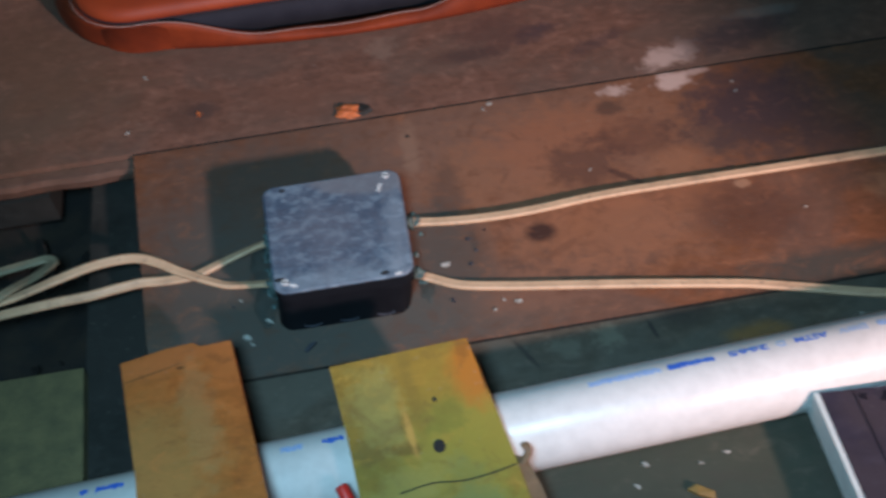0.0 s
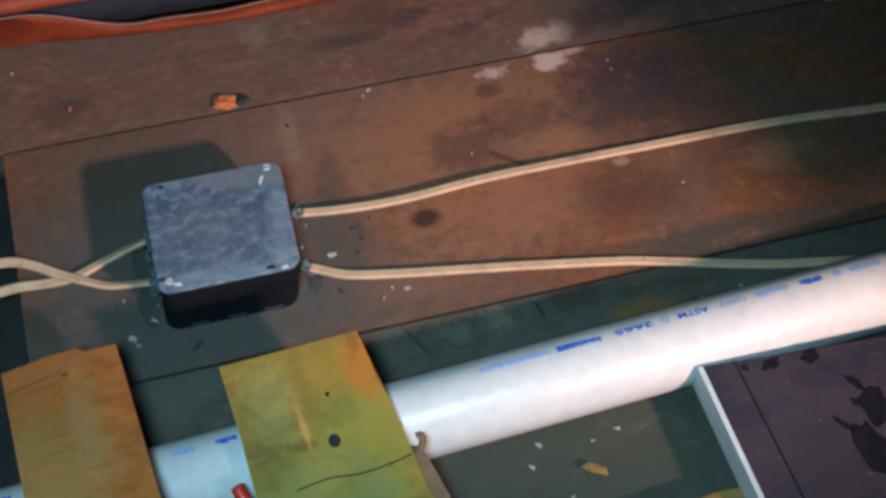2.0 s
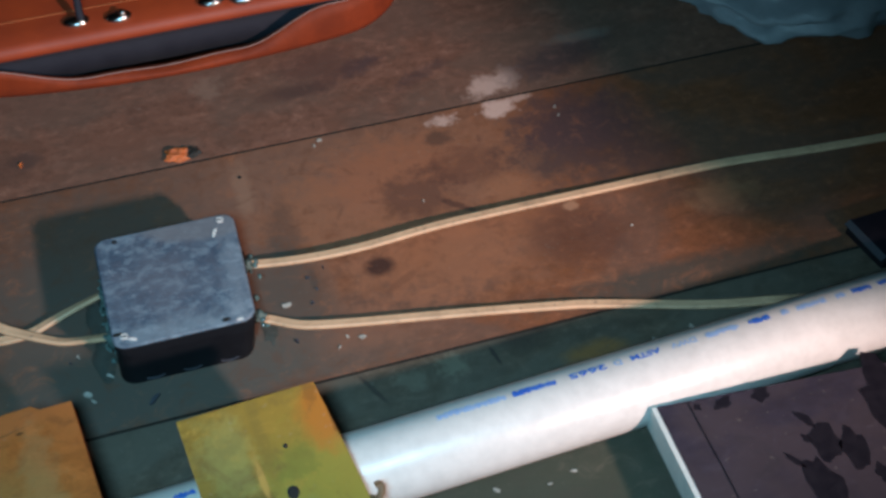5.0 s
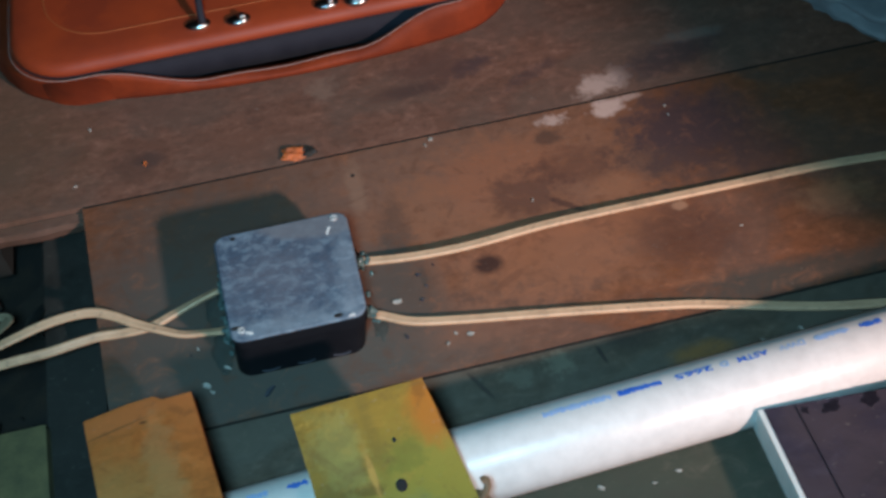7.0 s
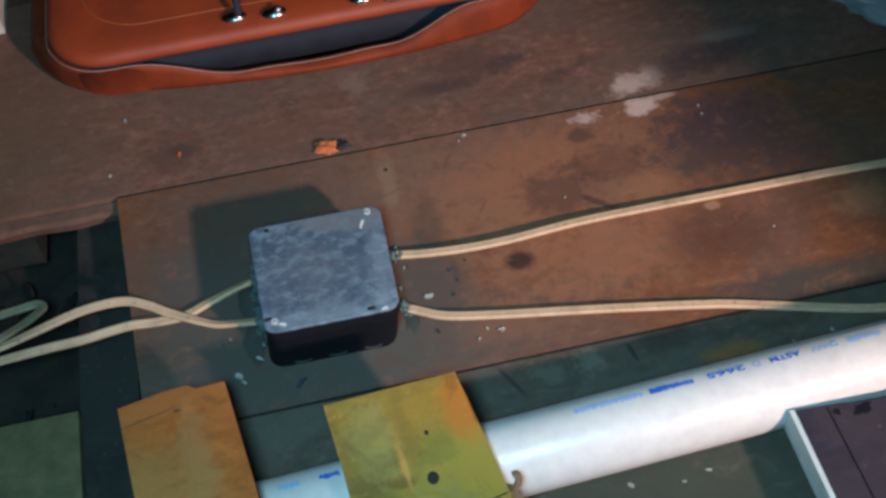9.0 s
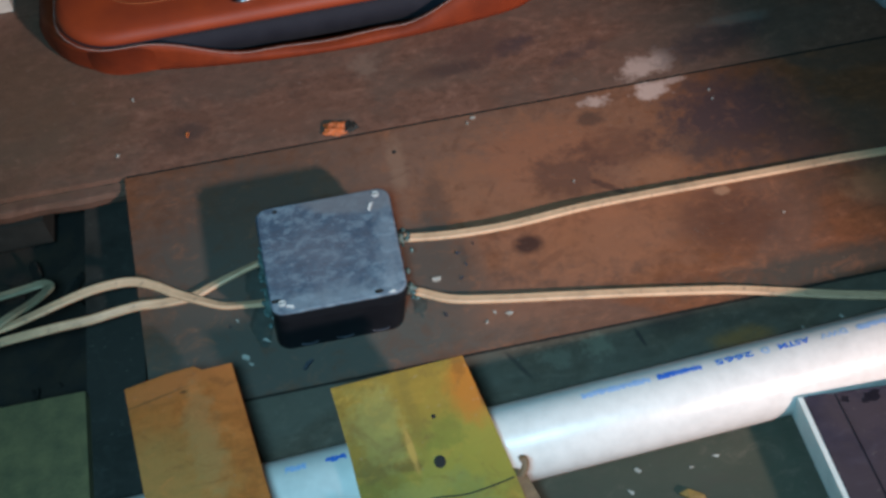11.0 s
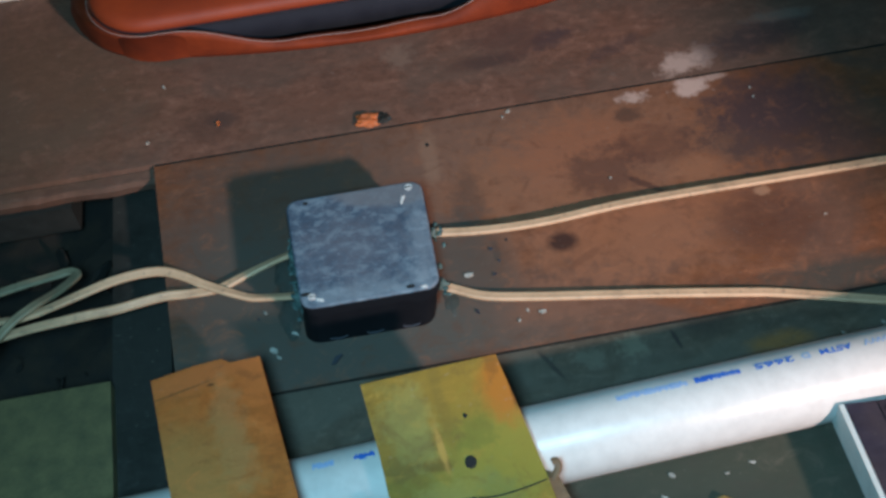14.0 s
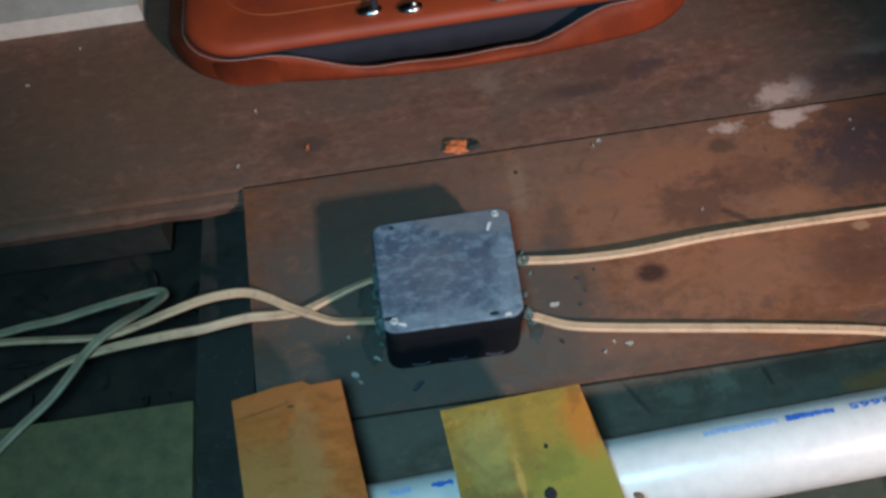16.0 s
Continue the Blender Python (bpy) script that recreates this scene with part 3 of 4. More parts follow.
for cx, cy in ((-0.052, 0.026), (-0.052, -0.014), (0.052, 0.026), (0.052, -0.022)):
    gland = part("cable_gland", lump((cx, cy, 0.012), ((0.0075, 0.010, 0.010) if cx < 0 else (0.004, 0.005, 0.006)), cx * 90 + cy * 40, 0.5, 3, False), m_sealant, box, "greenish smear of clear sealant", True)
    for i in range(14 if cx < 0 else 6):
        part("sealant_bead", lump((cx + math.copysign(random.uniform(0.001, 0.008), cx), cy + random.uniform(-0.017, 0.015), random.uniform(0.002, 0.026)), (random.uniform(0.0010, 0.0022), random.uniform(0.0012, 0.0030), random.uniform(0.0010, 0.0022)), i, 0.5, 2, False), m_sealant, gland, "", True)
for cx, cy, rx, ry, seed in ((-0.0640, 0.016, 0.0105, 0.022, 2), (-0.0630, -0.022, 0.0100, 0.016, 5), (0.0570, -0.028, 0.0055, 0.014, 8)):
    loop = []
    for k in range(28):
        a = 2 * math.pi * k / 28
        r = 1 + 0.55 * noise.noise(Vector((1.6 * math.cos(a) + seed, 1.6 * math.sin(a), seed)))
        loop.append((cx + rx * r * math.cos(a), cy + ry * r * math.sin(a)))
    inner = [(cx + 0.6 * (x - cx), cy + 0.6 * (y - cy)) for x, y in loop]
    part("sealant_smear", loft([[(x, y, 0.0) for x, y in loop], [(x, y, 0.0004) for x, y in loop], [(x, y, 0.0012 + 0.0007 * noise.noise(Vector((x * 300, y * 300, 1)))) for x, y in inner]]), m_smear, box, "thin greenish smear of clear sealant", True)

# ---- cables ----
SECTION = twin_section()


def cable(points, label, material=m_cable, section=SECTION, twist=None, name="cable"):
    return tagged(part(name, sweep(points, section, 8, twist), material, smooth=True), label, "cable", group="cables of the junction box")


cable([(0.046, 0.031, 0.010), (0.058, 0.029, 0.007), (0.096, 0.0235, 0.0075), (0.141, 0.0222, 0.0078), (0.200, 0.0266, 0.0072), (0.256, 0.0280, 0.0060), (0.347, 0.0286, 0.0042), (0.424, 0.0290, 0.003), (0.470, 0.0265, 0.003), (0.540, 0.0205, 0.003), (0.700, 0.012, 0.003), (1.2, -0.01, 0.003)],
      "cream twin-core cable running straight along the plank")
cable([(0.046, -0.019, 0.010), (0.062, -0.025, 0.006), (0.083, -0.035, 0.0055), (0.117, -0.0425, 0.0055), (0.148, -0.0480, 0.0055), (0.210, -0.0585, 0.0050), (0.271, -0.0695, 0.0040), (0.300, -0.0755, 0.003), (0.375, -0.0975, 0.003), (0.425, -0.1080, 0.003), (0.480, -0.1170, 0.003), (0.60, -0.122, 0.003), (1.2, -0.11, 0.003)],
      "cream twin-core cable running under the pipe")
cable([(-0.62, 0.05, -0.03), (-0.45, 0.036, -0.008), (-0.355, 0.028, 0.0), (-0.285, 0.018, 0.003), (-0.262, 0.017, 0.005), (-0.239, 0.021, 0.008), (-0.216, 0.027, 0.010), (-0.193, 0.032, 0.012), (-0.171, 0.0335, 0.013), (-0.155, 0.0315, 0.013), (-0.140, 0.0245, 0.012), (-0.127, 0.016, 0.0105), (-0.110, 0.007, 0.0085), (-0.092, -0.001, 0.006), (-0.077, -0.004, 0.006), (-0.061, -0.008, 0.009), (-0.044, -0.010, 0.011)],
      "cream cable arching out of the gap into the box", twist=lambda u: 0.5 * math.sin(u * 9))
cable([(-0.62, -0.12, -0.04), (-0.45, -0.05, -0.03), (-0.359, -0.011, -0.020), (-0.311, 0.0045, -0.009), (-0.287, 0.0075, -0.004), (-0.263, 0.0085, 0.0), (-0.240, 0.0085, 0.003), (-0.217, 0.0095, 0.004), (-0.195, 0.0105, 0.004), (-0.173, 0.0135, 0.004), (-0.156, 0.0150, 0.004), (-0.138, 0.0142, 0.003), (-0.116, 0.0145, 0.003), (-0.098, 0.0205, 0.004), (-0.080, 0.0260, 0.006), (-0.061, 0.0290, 0.010), (-0.044, 0.0290, 0.012)],
      "cream cable crossing beneath another into the box", twist=lambda u: 0.6 * math.sin(u * 7 + 1))
cable([(-0.45, -0.17, -0.020), (-0.349, -0.059, -0.012), (-0.315, -0.030, -0.006), (-0.297, -0.012, 0.0), (-0.282, -0.001, 0.010), (-0.269, 0.010, 0.013), (-0.255, 0.022, 0.011), (-0.244, 0.040, -0.002), (-0.236, 0.056, -0.012), (-0.232, 0.065, -0.016), (-0.238, 0.0705, -0.018), (-0.250, 0.0690, -0.018), (-0.273, 0.0655, -0.018), (-0.296, 0.0610, -0.018), (-0.319, 0.0560, -0.018), (-0.366, 0.0520, -0.020), (-0.50, 0.03, -0.03), (-0.62, 0.0, -0.06)],
      "dusty grey cable looped in the floor gap", m_cable_grey)

# ---- plastic pipe ----
PR, PZ = 0.0277, 0.0281


def pipe_y(x):
    return -0.169 + 0.055 * (x - 0.2)


pipe = new("plastic_pipe")
tagged(pipe, "pale grey plastic drain pipe with blue printing lying on planks", "pipe")
bm = bmesh.new()
rings = []
for r in (PR, PR - 0.002):
    for x in (-0.75, 1.25):
        rings.append([bm.verts.new((x, pipe_y(x) + r * math.sin(2 * math.pi * k / 64), PZ + r * math.cos(2 * math.pi * k / 64))) for k in range(64)])
for k in range(64):
    j = (k + 1) % 64
    bm.faces.new((rings[0][k], rings[0][j], rings[1][j], rings[1][k]))
    bm.faces.new((rings[3][k], rings[3][j], rings[2][j], rings[2][k]))
    bm.faces.new((rings[0][j], rings[0][k], rings[2][k], rings[2][j]))
    bm.faces.new((rings[1][k], rings[1][j], rings[3][j], rings[3][k]))
bmesh.ops.recalc_face_normals(bm, faces=bm.faces[:])
tube = part("tube", bm, m_pipe, pipe, "", True)
for e in tube.data.polygons:
    e.use_smooth = True


def print_bar(x0, x1, tall=0.0052, mid=0.30, material=m_ink):
    """One unreadable printed word: a row of little strokes that follow the pipe's curve."""
    bm = bmesh.new()
    cells, n = {}, max(2, int((x1 - x0) / 0.0011))

    def corner(i, k):
        if (i, k) not in cells:
            x, a = x0 + (x1 - x0) * i / n, mid + (tall / PR) * (k / 4 - 0.5)
            r = PR + 0.00025
            cells[i, k] = bm.verts.new((x, pipe_y(x) + r * math.sin(a), PZ + r * math.cos(a)))
        return cells[i, k]

    for i in range(n):
        shape = random.choice(((0, 1, 2, 3), (0, 1, 2, 3), (1, 2), (0, 1, 2), (1, 2, 3)))
        for k in shape:
            bm.faces.new((corner(i, k), corner(i + 1, k), corner(i + 1, k + 1), corner(i, k + 1)))
    return part("printing", bm, material, pipe, "blue printed mark")


def lettering(words, x0, x1, tall=0.0052, mid=0.30, material=m_ink):
    """Words printed upside down on the pipe's crown, bent to its curve."""
    curve = bpy.data.curves.new("printing", "FONT")
    curve.body = words
    curve.offset = 0.025
    ob = bpy.data.objects.new("printing", curve)
    scene.collection.objects.link(ob)
    me = bpy.data.meshes.new_from_object(ob)
    bpy.data.objects.remove(ob)
    us, vs = [v.co.x for v in me.vertices], [v.co.y for v in me.vertices]
    u0, v0, wide, high = min(us), min(vs), max(us) - min(us), max(vs) - min(vs)
    for v in me.vertices:
        x = x1 - (x1 - x0) * (v.co.x - u0) / wide
        a = mid - (tall / PR) * ((v.co.y - v0) / high - 0.5)
        r = PR + 0.0003
        v.co = (x, pipe_y(x) + r * math.sin(a), PZ + r * math.cos(a))
    bm = bmesh.new()
    bm.from_mesh(me)
    bpy.data.meshes.remove(me)
    return part("printing", bm, material, pipe, "blue printed letters")


for words, x0, x1, ink in (("2665", 0.243, 0.270, m_ink), ("D", 0.2755, 0.2812, m_ink_faint), ("ASTM", 0.288, 0.310, m_ink), ("DWV", 0.318, 0.337, m_ink_faint)):
    lettering(words, x0, x1, material=ink)

random.seed(21)
for x0, x1, ink in ((0.149, 0.197, m_ink_faint), (0.202, 0.233, m_ink),
                    (0.344, 0.369, m_ink_faint), (0.377, 0.393, m_ink), (0.402, 0.408, m_ink_faint), (0.414, 0.437, m_ink_faint), (0.445, 0.452, m_ink_faint), (0.458, 0.473, m_ink), (0.479, 0.492, m_ink),
                    (0.51, 0.55, m_ink_faint), (-0.053, -0.039, m_ink_faint), (-0.026, -0.012, m_ink), (-0.181, -0.176, m_ink), (-0.171, -0.153, m_ink)):
    print_bar(x0, x1, material=ink)

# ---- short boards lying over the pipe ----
green = part("painted_board", slab([(-0.0134, -0.1408, 0.0898), (-0.0085, -0.1818, 0.0746), (-0.0047, -0.2331, 0.0556), (0.0009, -0.3016, 0.0303), (0.1163, -0.3016, 0.0303), (0.1095, -0.2662, 0.0434), (0.0973, -0.2331, 0.0556), (0.0917, -0.2059, 0.0657), (0.0842, -0.1732, 0.0778), (0.075, -0.1364, 0.0914)], 0.018, 0.0014), m_yellow_wood)
tagged(green, "short yellow painted board leaning over the pipe, shaded green in its colour", "board", group="short boards over the pipe")
orange = part("wooden_board", slab([(-0.155, -0.093, 0.060), (-0.136, -0.200, 0.089), (-0.122, -0.330, 0.124), (-0.038, -0.330, 0.124),
                                    (-0.058, -0.217, 0.0935), (-0.0805, -0.087, 0.0585), (-0.101, -0.0885, 0.059), (-0.107, -0.0835, 0.0575), (-0.125, -0.0855, 0.058)], 0.017, 0.0012), m_orange_wood)
tagged(orange, "bare orange-brown wooden board with a broken end", "board", group="short boards over the pipe")
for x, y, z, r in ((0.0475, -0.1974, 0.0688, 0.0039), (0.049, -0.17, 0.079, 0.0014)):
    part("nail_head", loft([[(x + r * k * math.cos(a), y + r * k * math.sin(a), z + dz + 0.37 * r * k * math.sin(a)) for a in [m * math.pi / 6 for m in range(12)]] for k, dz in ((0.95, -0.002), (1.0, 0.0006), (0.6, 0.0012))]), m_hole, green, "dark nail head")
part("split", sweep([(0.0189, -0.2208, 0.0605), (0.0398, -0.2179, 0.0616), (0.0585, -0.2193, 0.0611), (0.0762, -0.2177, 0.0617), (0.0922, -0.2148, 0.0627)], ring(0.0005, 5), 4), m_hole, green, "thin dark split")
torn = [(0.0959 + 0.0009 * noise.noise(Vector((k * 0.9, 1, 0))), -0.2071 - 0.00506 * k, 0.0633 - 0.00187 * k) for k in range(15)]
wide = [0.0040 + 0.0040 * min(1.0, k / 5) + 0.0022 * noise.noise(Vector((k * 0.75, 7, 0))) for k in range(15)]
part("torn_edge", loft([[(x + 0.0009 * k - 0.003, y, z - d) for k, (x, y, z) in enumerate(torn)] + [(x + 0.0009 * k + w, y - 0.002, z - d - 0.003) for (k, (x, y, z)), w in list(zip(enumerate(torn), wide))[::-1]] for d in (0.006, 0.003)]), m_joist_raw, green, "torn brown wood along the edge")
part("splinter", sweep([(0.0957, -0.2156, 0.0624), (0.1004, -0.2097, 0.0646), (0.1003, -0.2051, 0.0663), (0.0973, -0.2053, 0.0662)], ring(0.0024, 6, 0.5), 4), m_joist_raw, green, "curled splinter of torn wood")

# ---- dark panel on a batten ----
panel = new("veneered_panel")
tagged(panel, "dark veneered panel with pale edging and black blots", "panel")
part("board", slab([(0.2942, -0.1911, 0.045), (0.3043, -0.419, 0.045), (0.825, -0.419, 0.045), (0.825, -0.2248, 0.045)], 0.024, 0.0012), m_panel, panel)
part("edging", slab([(0.2905, -0.1906, 0.0445), (0.3006, -0.419, 0.0445), (0.3041, -0.419, 0.0445), (0.2940, -0.1906, 0.0445)], 0.0235, 0.0008), m_panel_edge, panel, "pale edging strip")

part("groove", sweep([(0.3153, -0.1933, 0.0452), (0.3199, -0.268, 0.0452), (0.3275, -0.418, 0.0452)], ring(0.0007, 6, 0.35), 4), m_blot, panel, "dark joint line in the veneer")


def blot(cx, cy, pts_r, seed, turn=0.0, stretch=1.6):
    cx, cy, pts_r = 0.045 + (cx - 0.045) * 1.0437, -0.545 + (cy + 0.545) * 1.0437, pts_r * 1.0437
    pts = []
    for k in range(18):
        a = 2 * math.pi * k / 18
        r = pts_r * (1 + 0.75 * noise.noise(Vector((math.cos(a) * 1.4 + seed, math.sin(a) * 1.4, seed * 2))))
        x, y = r * math.cos(a), r * stretch * math.sin(a)
        pts.append((cx + x * math.cos(turn) - y * math.sin(turn), cy + x * math.sin(turn) + y * math.cos(turn)))
    return part("paint_blot", loft([[(x, y, z) for x, y in pts] for z in (0.0450, 0.0453)]), m_blot, panel)


for b in ((0.326, -0.2145, 0.006, 1, 0.2, 0.7), (0.352, -0.2155, 0.007, 2, 0.4, 0.7), (0.371, -0.240, 0.0028, 3, 0.5, 2.6), (0.377, -0.259, 0.009, 4, -0.2, 1.5), (0.366, -0.253, 0.0025, 5, 0.3, 1.2),
          (0.393, -0.268, 0.0085, 6, -0.1, 1.5), (0.363, -0.285, 0.010, 7, 0.1, 2.0), (0.352, -0.264, 0.002, 8, 0.7, 3.5), (0.403, -0.290, 0.006, 9, 0.5, 1.5), (0.432, -0.246, 0.018, 10, 0.2, 1.6), (0.440, -0.285, 0.02, 11, 0.0, 1.2), (0.309, -0.213, 0.0025, 12, 0.0, 1.0)):
    blot(*b)
batten = part("wooden_batten", slab([(0.205, -0.40, 0.0208), (0.75, -0.40, 0.0208), (0.75, -0.272, 0.0208), (0.280, -0.268, 0.0208), (0.228, -0.273, 0.0208)], 0.0208, 0.002), m_raw_wood)
tagged(batten, "raw yellow wooden batten supporting a dark panel", "batten")

# ---- leather case ----
case = new("leather_case")
tagged(case, "orange leather zip case lying flat and gaping open", "case")


def resample(loop, n=260):
    """The closed loop as n points at even steps."""
    pts = list(loop) + [loop[0]]
    run = [0.0]
    for a, b in zip(pts, pts[1:]):
        run.append(run[-1] + math.dist(a, b))
    xs, ys = np.array(pts).T
    at = np.linspace(0, run[-1], n, endpoint=False)
    return list(zip(np.interp(at, run, xs).tolist(), np.interp(at, run, ys).tolist()))


LOOP = resample(rounded_rect(-0.211, 0.2615, 0.232, 0.60, 0.055, 8))
BASE = [(x, y + (0.5 * (x - 0.05) ** 2 if y < 0.40 else 0.0) * min(1.0, (0.40 - y) / 0.10)) for x, y in resample(rounded_rect(-0.236, 0.2510, 0.252, 0.63, 0.065, 8))]


def between(u):
    return [(a[0] + (b[0] - a[0]) * u, a[1] + (b[1] - a[1]) * u) for a, b in zip(BASE, LOOP)]


def shrink(loop, d):
    cx, cy = 0.008, 0.438
    return [(x - math.copysign(min(d, abs(x - cx)), x - cx) * min(1, abs(x - cx) / 0.17), y - math.copysign(min(d, abs(y - cy)), y - cy) * min(1, abs(y - cy) / 0.11)) for x, y in loop]


def mouth(x, y):
    """How far the zip gapes here, 0 to 1."""
    if y > 0.30:
        return 0.0
    left, right = max(0.0, min(1.0, (x + 0.140) / 0.105)), max(0.0, min(1.0, (0.172 - x) / 0.085))
    return left * left * (3 - 2 * left) * right * right * (3 - 2 * right) * (0.96 + 0.04 * math.sin(x * 60))


def lip(x, y):
    return 0.0415 - 0.032 * mouth(x, y)


low = [[(x, y, 0.0) for x, y in shrink(BASE, 0.006)], [(x, y, 0.003) for x, y in shrink(BASE, 0.001)], [(x, y, 0.008) for x, y in BASE], [(x, y - 0.002 * mouth(x, y), 0.008 + 0.6 * max(0.0, lip(x, y) - 0.008)) for x, y in between(0.35)],
       [(x, y - 0.002 * mouth(x, y), lip(x, y)) for x, y in shrink(LOOP, -0.001)], [(x, y, lip(x, y) - 0.001) for x, y in shrink(LOOP, 0.003)], [(x, y, 0.004) for x, y in shrink(LOOP, 0.006)]]
part("lower_shell", loft(low, True, False), m_leather_low, case, "lower half, darkened for its shade", True)
up0 = shrink(LOOP, 0.005)
top = [[(x, y, 0.0435) for x, y in shrink(LOOP, 0.009)], [(x, y, 0.0425) for x, y in up0], [(x, y, 0.0430) for x, y in shrink(LOOP, 0.0025)], [(x, y, 0.0475) for x, y in shrink(LOOP, 0.0020)], [(x, y, 0.0520) for x, y in shrink(LOOP, 0.0045)],
       [(x, y, 0.0545) for x, y in shrink(LOOP, 0.010)], [(x, y, 0.0552) for x, y in shrink(LOOP, 0.026)], [(x, y, 0.0565) for x, y in shrink(LOOP, 0.086)]]
part("upper_shell", loft(top, True, True), m_leather, case, "", True)
part("lining", loft([[(x, y, z) for x, y in shrink(LOOP, d)] for z, d in ((0.003, 0.014), (0.02, 0.018), (0.042, 0.030))]), m_lining, case, "dark navy lining seen through the open zip", True)


def loop_tube(name, pts, r, material, label=""):
    return part(name, sweep(pts, ring(r, 6), 1), material, case, label)


front = [(x, y) for x, y in LOOP if y < 0.44]
front.sort(key=lambda p: math.atan2(p[1] - 0.438, p[0] - 0.008))
loop_tube("zip_edge", [(x, y - 0.002 * mouth(x, y), lip(x, y) + 0.0004) for x, y in shrink(front, 0.0)], 0.0005, m_zip, "pale zip teeth")
loop_tube("zip_edge", [(x, y, 0.0428) for x, y in shrink(front, 0.0025)], 0.0008, m_lining)
loop_tube("stitching", [(x, y, 0.0557) for x, y in shrink(front, 0.036)], 0.0004, m_thread)
for kx, ky in ((-0.041, 0.284), (-0.006, 0.280), (0.072, 0.278), (0.099, 0.275)):
    buckle = part("handle_fitting", loft([[(kx + r * math.cos(a), ky + 0.6 * r * math.sin(a), z) for a in [k * math.pi / 8 for k in range(16)]] for r, z in ((0.0115, 0.053), (0.0115, 0.0565), (0.0095, 0.0580), (0.003, 0.0586))]), m_steel, case, "nickel handle fitting", True)
    part("stud", lump((kx + 0.004, ky - 0.002, 0.0605), (0.0036, 0.0036, 0.0034), 1, 0.05, 2, False), m_steel, buckle, "", True)
for kx in (-0.036, 0.076):
    part("handle_strap", sweep([(kx, 0.279, 0.060), (kx, 0.288, 0.070), (kx + 0.002, 0.31, 0.082), (kx + 0.006, 0.35, 0.08), (kx + 0.008, 0.39, 0.07), (kx + 0.008, 0.41, 0.056)], ring(0.0032, 8), 5), m_lining, case, "dark handle cord", True)

# ---- white batten, plastic film, scraps ----
white_batten = part("white_batten", slab([(-0.75, 0.392, 0.020), (-0.263, 0.384, 0.020), (-0.263, 0.455, 0.020), (-0.75, 0.463, 0.020)], 0.020, 0.0015), m_white_paint)
tagged(white_batten, "white-painted batten lying on the planks", "batten")
bm = bmesh.new()
bmesh.ops.create_icosphere(bm, subdivisions=5, radius=1.0)
for v in bm.verts:
    d = v.co.copy()
    k = 1 + 0.30 * noise.noise(d * 1.6 + Vector((2, 5, 1))) + 0.16 * noise.noise(d * 4.0) + 0.06 * noise.noise(d * 11.0) + 0.015 * noise.noise(d * 26.0)
    v.co = Vector((0.615 + 0.16 * d.x * k, 0.285 + 0.145 * d.y * k, max(0.001, 0.020 + 0.035 * d.z * k)))
film = part("plastic_bag", bm, m_film, smooth=True)
tagged(film, "crumpled cloudy grey plastic bag on the planks", "plastic bag")
offcut = new("board_offcut")
tagged(offcut, "thin dark board offcut with a greyish edge behind the pipe", "offcut")
part("board", slab([(0.521, -0.103, 0.016), (0.640, -0.095, 0.016), (0.632, -0.055, 0.016), (0.511, -0.063, 0.016)], 0.016, 0.001), m_blot, offcut)
part("edging", slab([(0.517, -0.103, 0.012), (0.5206, -0.103, 0.0165), (0.5106, -0.063, 0.0165), (0.507, -0.063, 0.012)], 0.0115, 0.0005), m_chip_dark, offcut, "dull greyish edge")

chip = part("wood_chip", lump((0.0165, 0.1610, 0.0012), (0.0105, 0.0066, 0.0045), 12, 0.65, 3), m_chip_orange, smooth=False)
tagged(chip, "small bright orange wood chip on the plank", "wood chip")
shard = part("dark_scrap", lump((0.0300, 0.1605, 0.0012), (0.0055, 0.0060, 0.0040), 3, 0.6, 3), m_joist)
tagged(shard, "small dark crumb beside an orange chip", "scrap")
leaf = part("wood_chip", slab([(0.203, -0.223, 0.004), (0.208, -0.229, 0.007), (0.219, -0.233, 0.004), (0.219, -0.2285, 0.006), (0.209, -0.222, 0.0065)], 0.0035, 0.0008), m_raw_wood)
tagged(leaf, "yellow curled wood shaving on the planks", "wood chip")
glue = new("glue_tube")
tagged(glue, "small white tube with a red cap beside the pipe", "tube")
part("cap", sweep([(-0.0165, -0.2085, 0.0590), (-0.0145, -0.2140, 0.0575), (-0.0130, -0.2180, 0.0560)], ring(0.0042, 12), 3), m_red_plastic, glue, "red cap", True)
part("body", sweep([(-0.0130, -0.2178, 0.0560), (-0.0105, -0.227, 0.049), (-0.0075, -0.242, 0.036), (-0.004, -0.262, 0.018), (-0.002, -0.280, 0.006)], ring(0.0055, 12), 3), m_white_paint, glue, "white tube body", True)

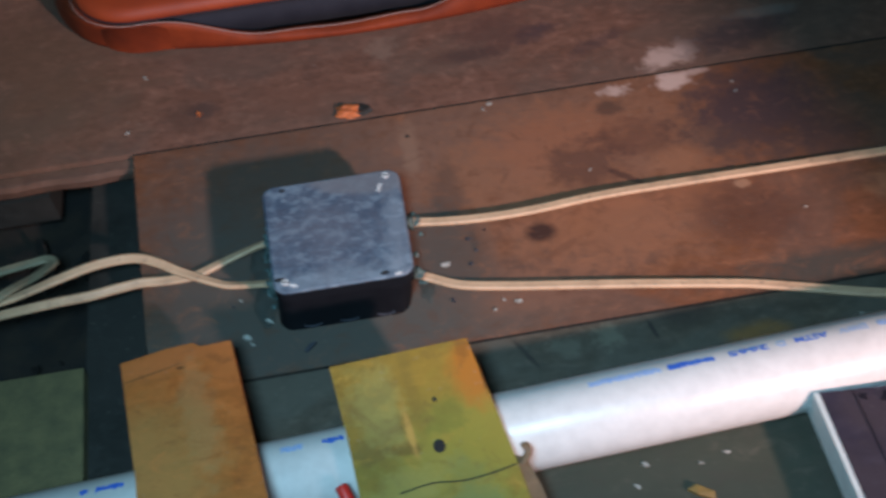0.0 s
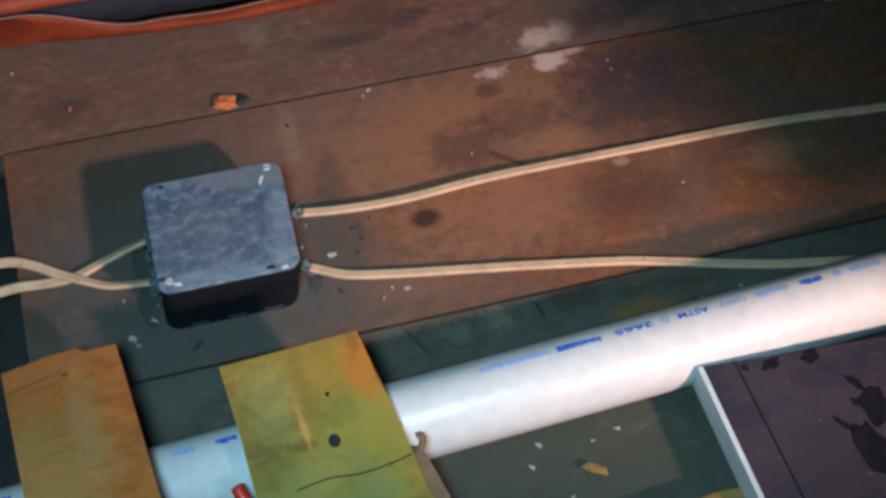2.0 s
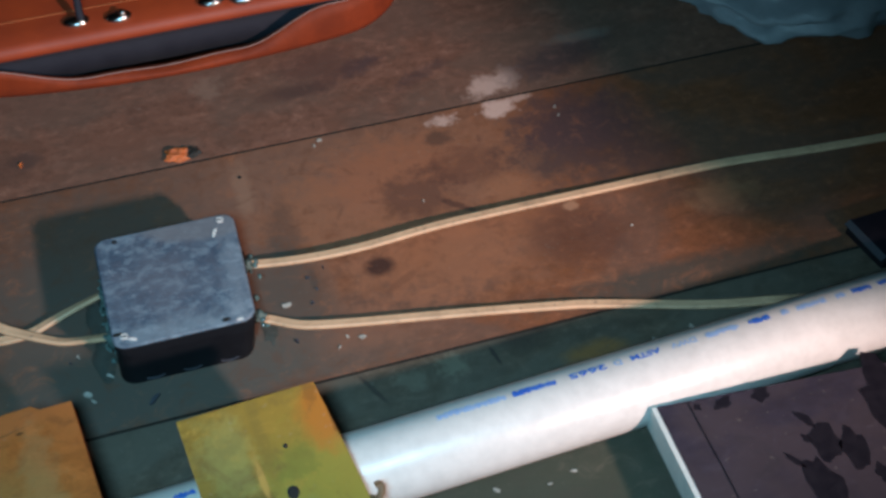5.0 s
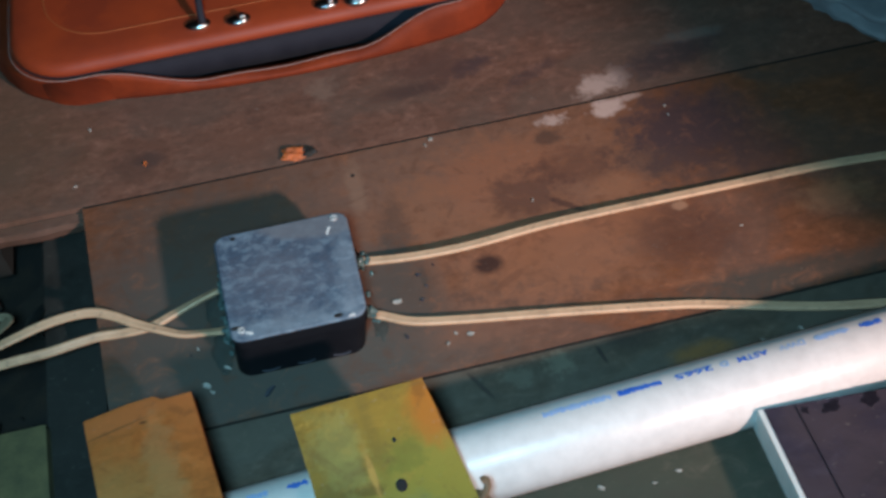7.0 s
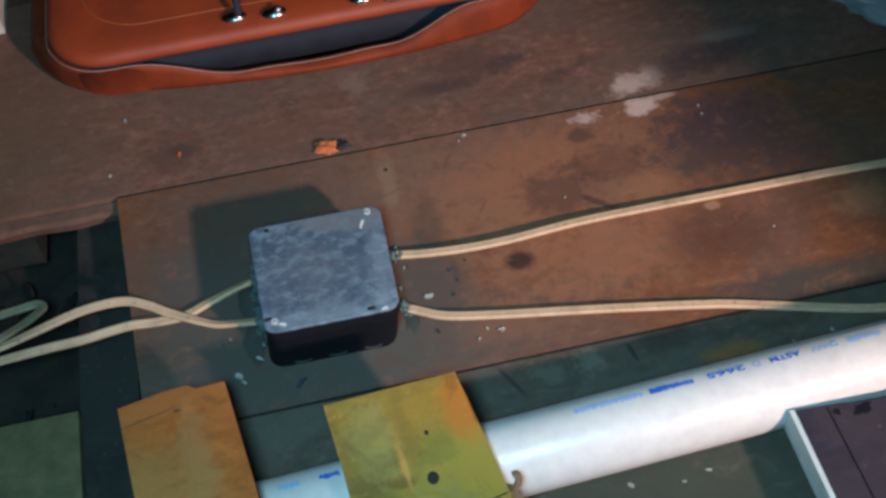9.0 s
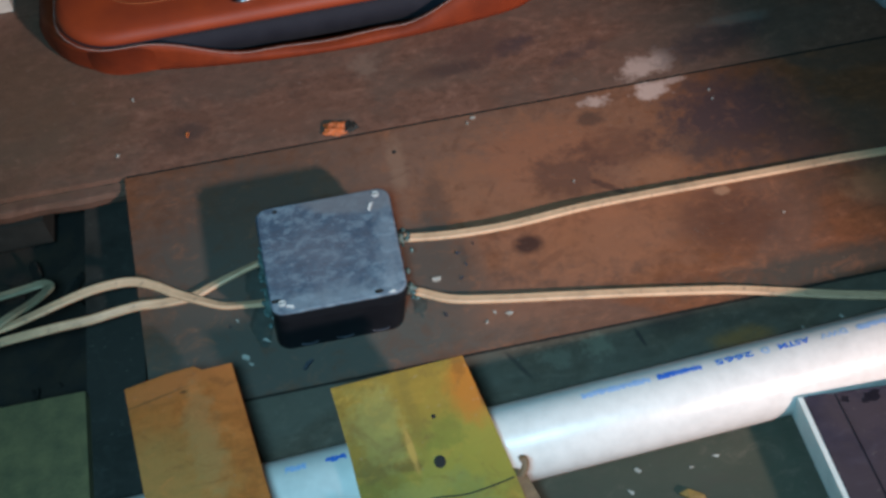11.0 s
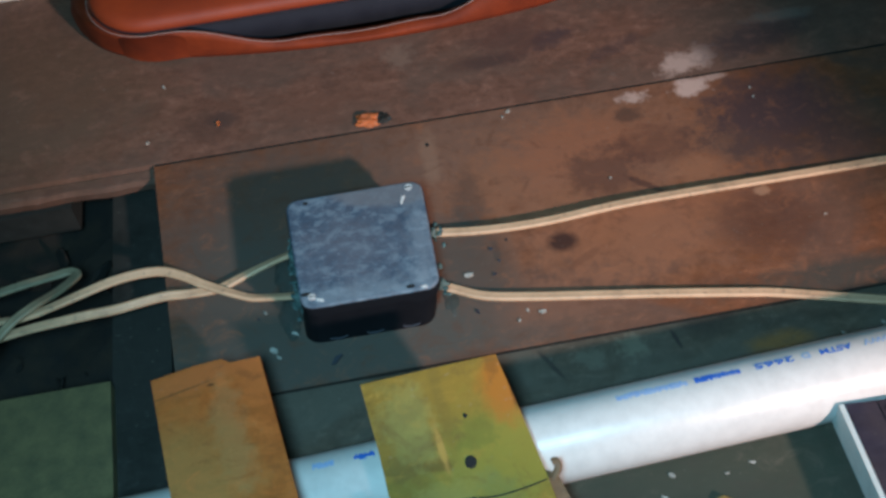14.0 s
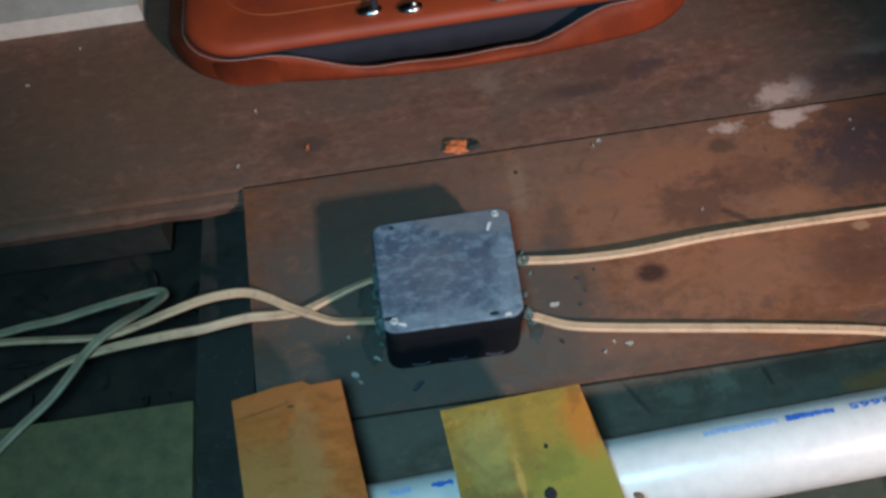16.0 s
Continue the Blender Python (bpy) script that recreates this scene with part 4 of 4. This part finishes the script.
random.seed(33)
for x, y, s, dark in ((-0.154, 0.239, 2.0, 0), (-0.109, 0.186, 2.4, 2), (-0.169, 0.177, 2.2, 0), (0.074, -0.011, 4.2, 0), (0.122, -0.054, 3.4, 0), (0.104, -0.058, 1.8, 0), (0.112, -0.051, 1.6, 0),
                      (0.095, 0.010, 2.0, 1), (0.099, -0.002, 1.7, 1), (0.093, -0.014, 2.4, 1), (0.108, 0.016, 1.4, 1), (-0.078, -0.048, 4.2, 0), (-0.075, -0.055, 2.6, 0), (-0.062, -0.036, 3.4, 0), (-0.033, -0.064, 5.0, 1), (0.075, -0.044, 2.6, 1), (0.133, 0.146, 2.6, 0), (0.128, 0.141, 1.6, 0), (0.236, -0.200, 2.6, 0),
                      (0.217, -0.205, 1.8, 0), (0.181, -0.200, 2.6, 0), (0.33, -0.115, 1.8, 0), (-0.082, -0.014, 2.0, 0), (-0.088, -0.018, 1.8, 1), (0.36, -0.1115, 2.4, 0), (0.200, 0.058, 1.3, 0), (-0.323, 0.357, 2.0, 0), (-0.369, 0.317, 2.0, 0),
                      (0.172, -0.214, 2.4, 0), (0.192, -0.242, 2.8, 0), (0.335, 0.118, 1.6, 0), (0.300, 0.035, 1.8, 2), (0.352, -0.010, 1.4, 0), (0.335, 0.128, 1.4, 0), (0.150, -0.262, 2.4, 0)):
    s *= 0.00085
    pts, k, turn = [], random.randint(6, 9), random.uniform(0, 3.1)
    for i in range(k):
        a = 2 * math.pi * i / k
        r = s * random.uniform(0.45, 1.35)
        u, v = 1.15 * r * math.cos(a), 0.6 * r * math.sin(a)
        pts.append((x + u * math.cos(turn) - v * math.sin(turn), y + u * math.sin(turn) + v * math.cos(turn), 0.0004 + random.uniform(0.0004, 0.0014)))
    c = part("paint_chip", loft([[(p[0], p[1], 0.0) for p in pts], pts]), (m_chip_white, m_chip_dark, m_chip_orange)[dark])
    tagged(c, ("small white paint chip lying on the planks", "small dark plastic chip lying on the planks", "small orange chip lying on the planks")[dark], "chip", group="chips on the floor")
bm = loft([[(0.062 + r * math.cos(a), 0.1245 + r * math.sin(a), z) for a in [k * math.pi / 4 for k in range(8)]] for r, z in ((0.0016, -0.001), (0.0016, 0.0005))])
tagged(part("nail", bm, m_hole), "dark nail head driven into the plank", "nail")
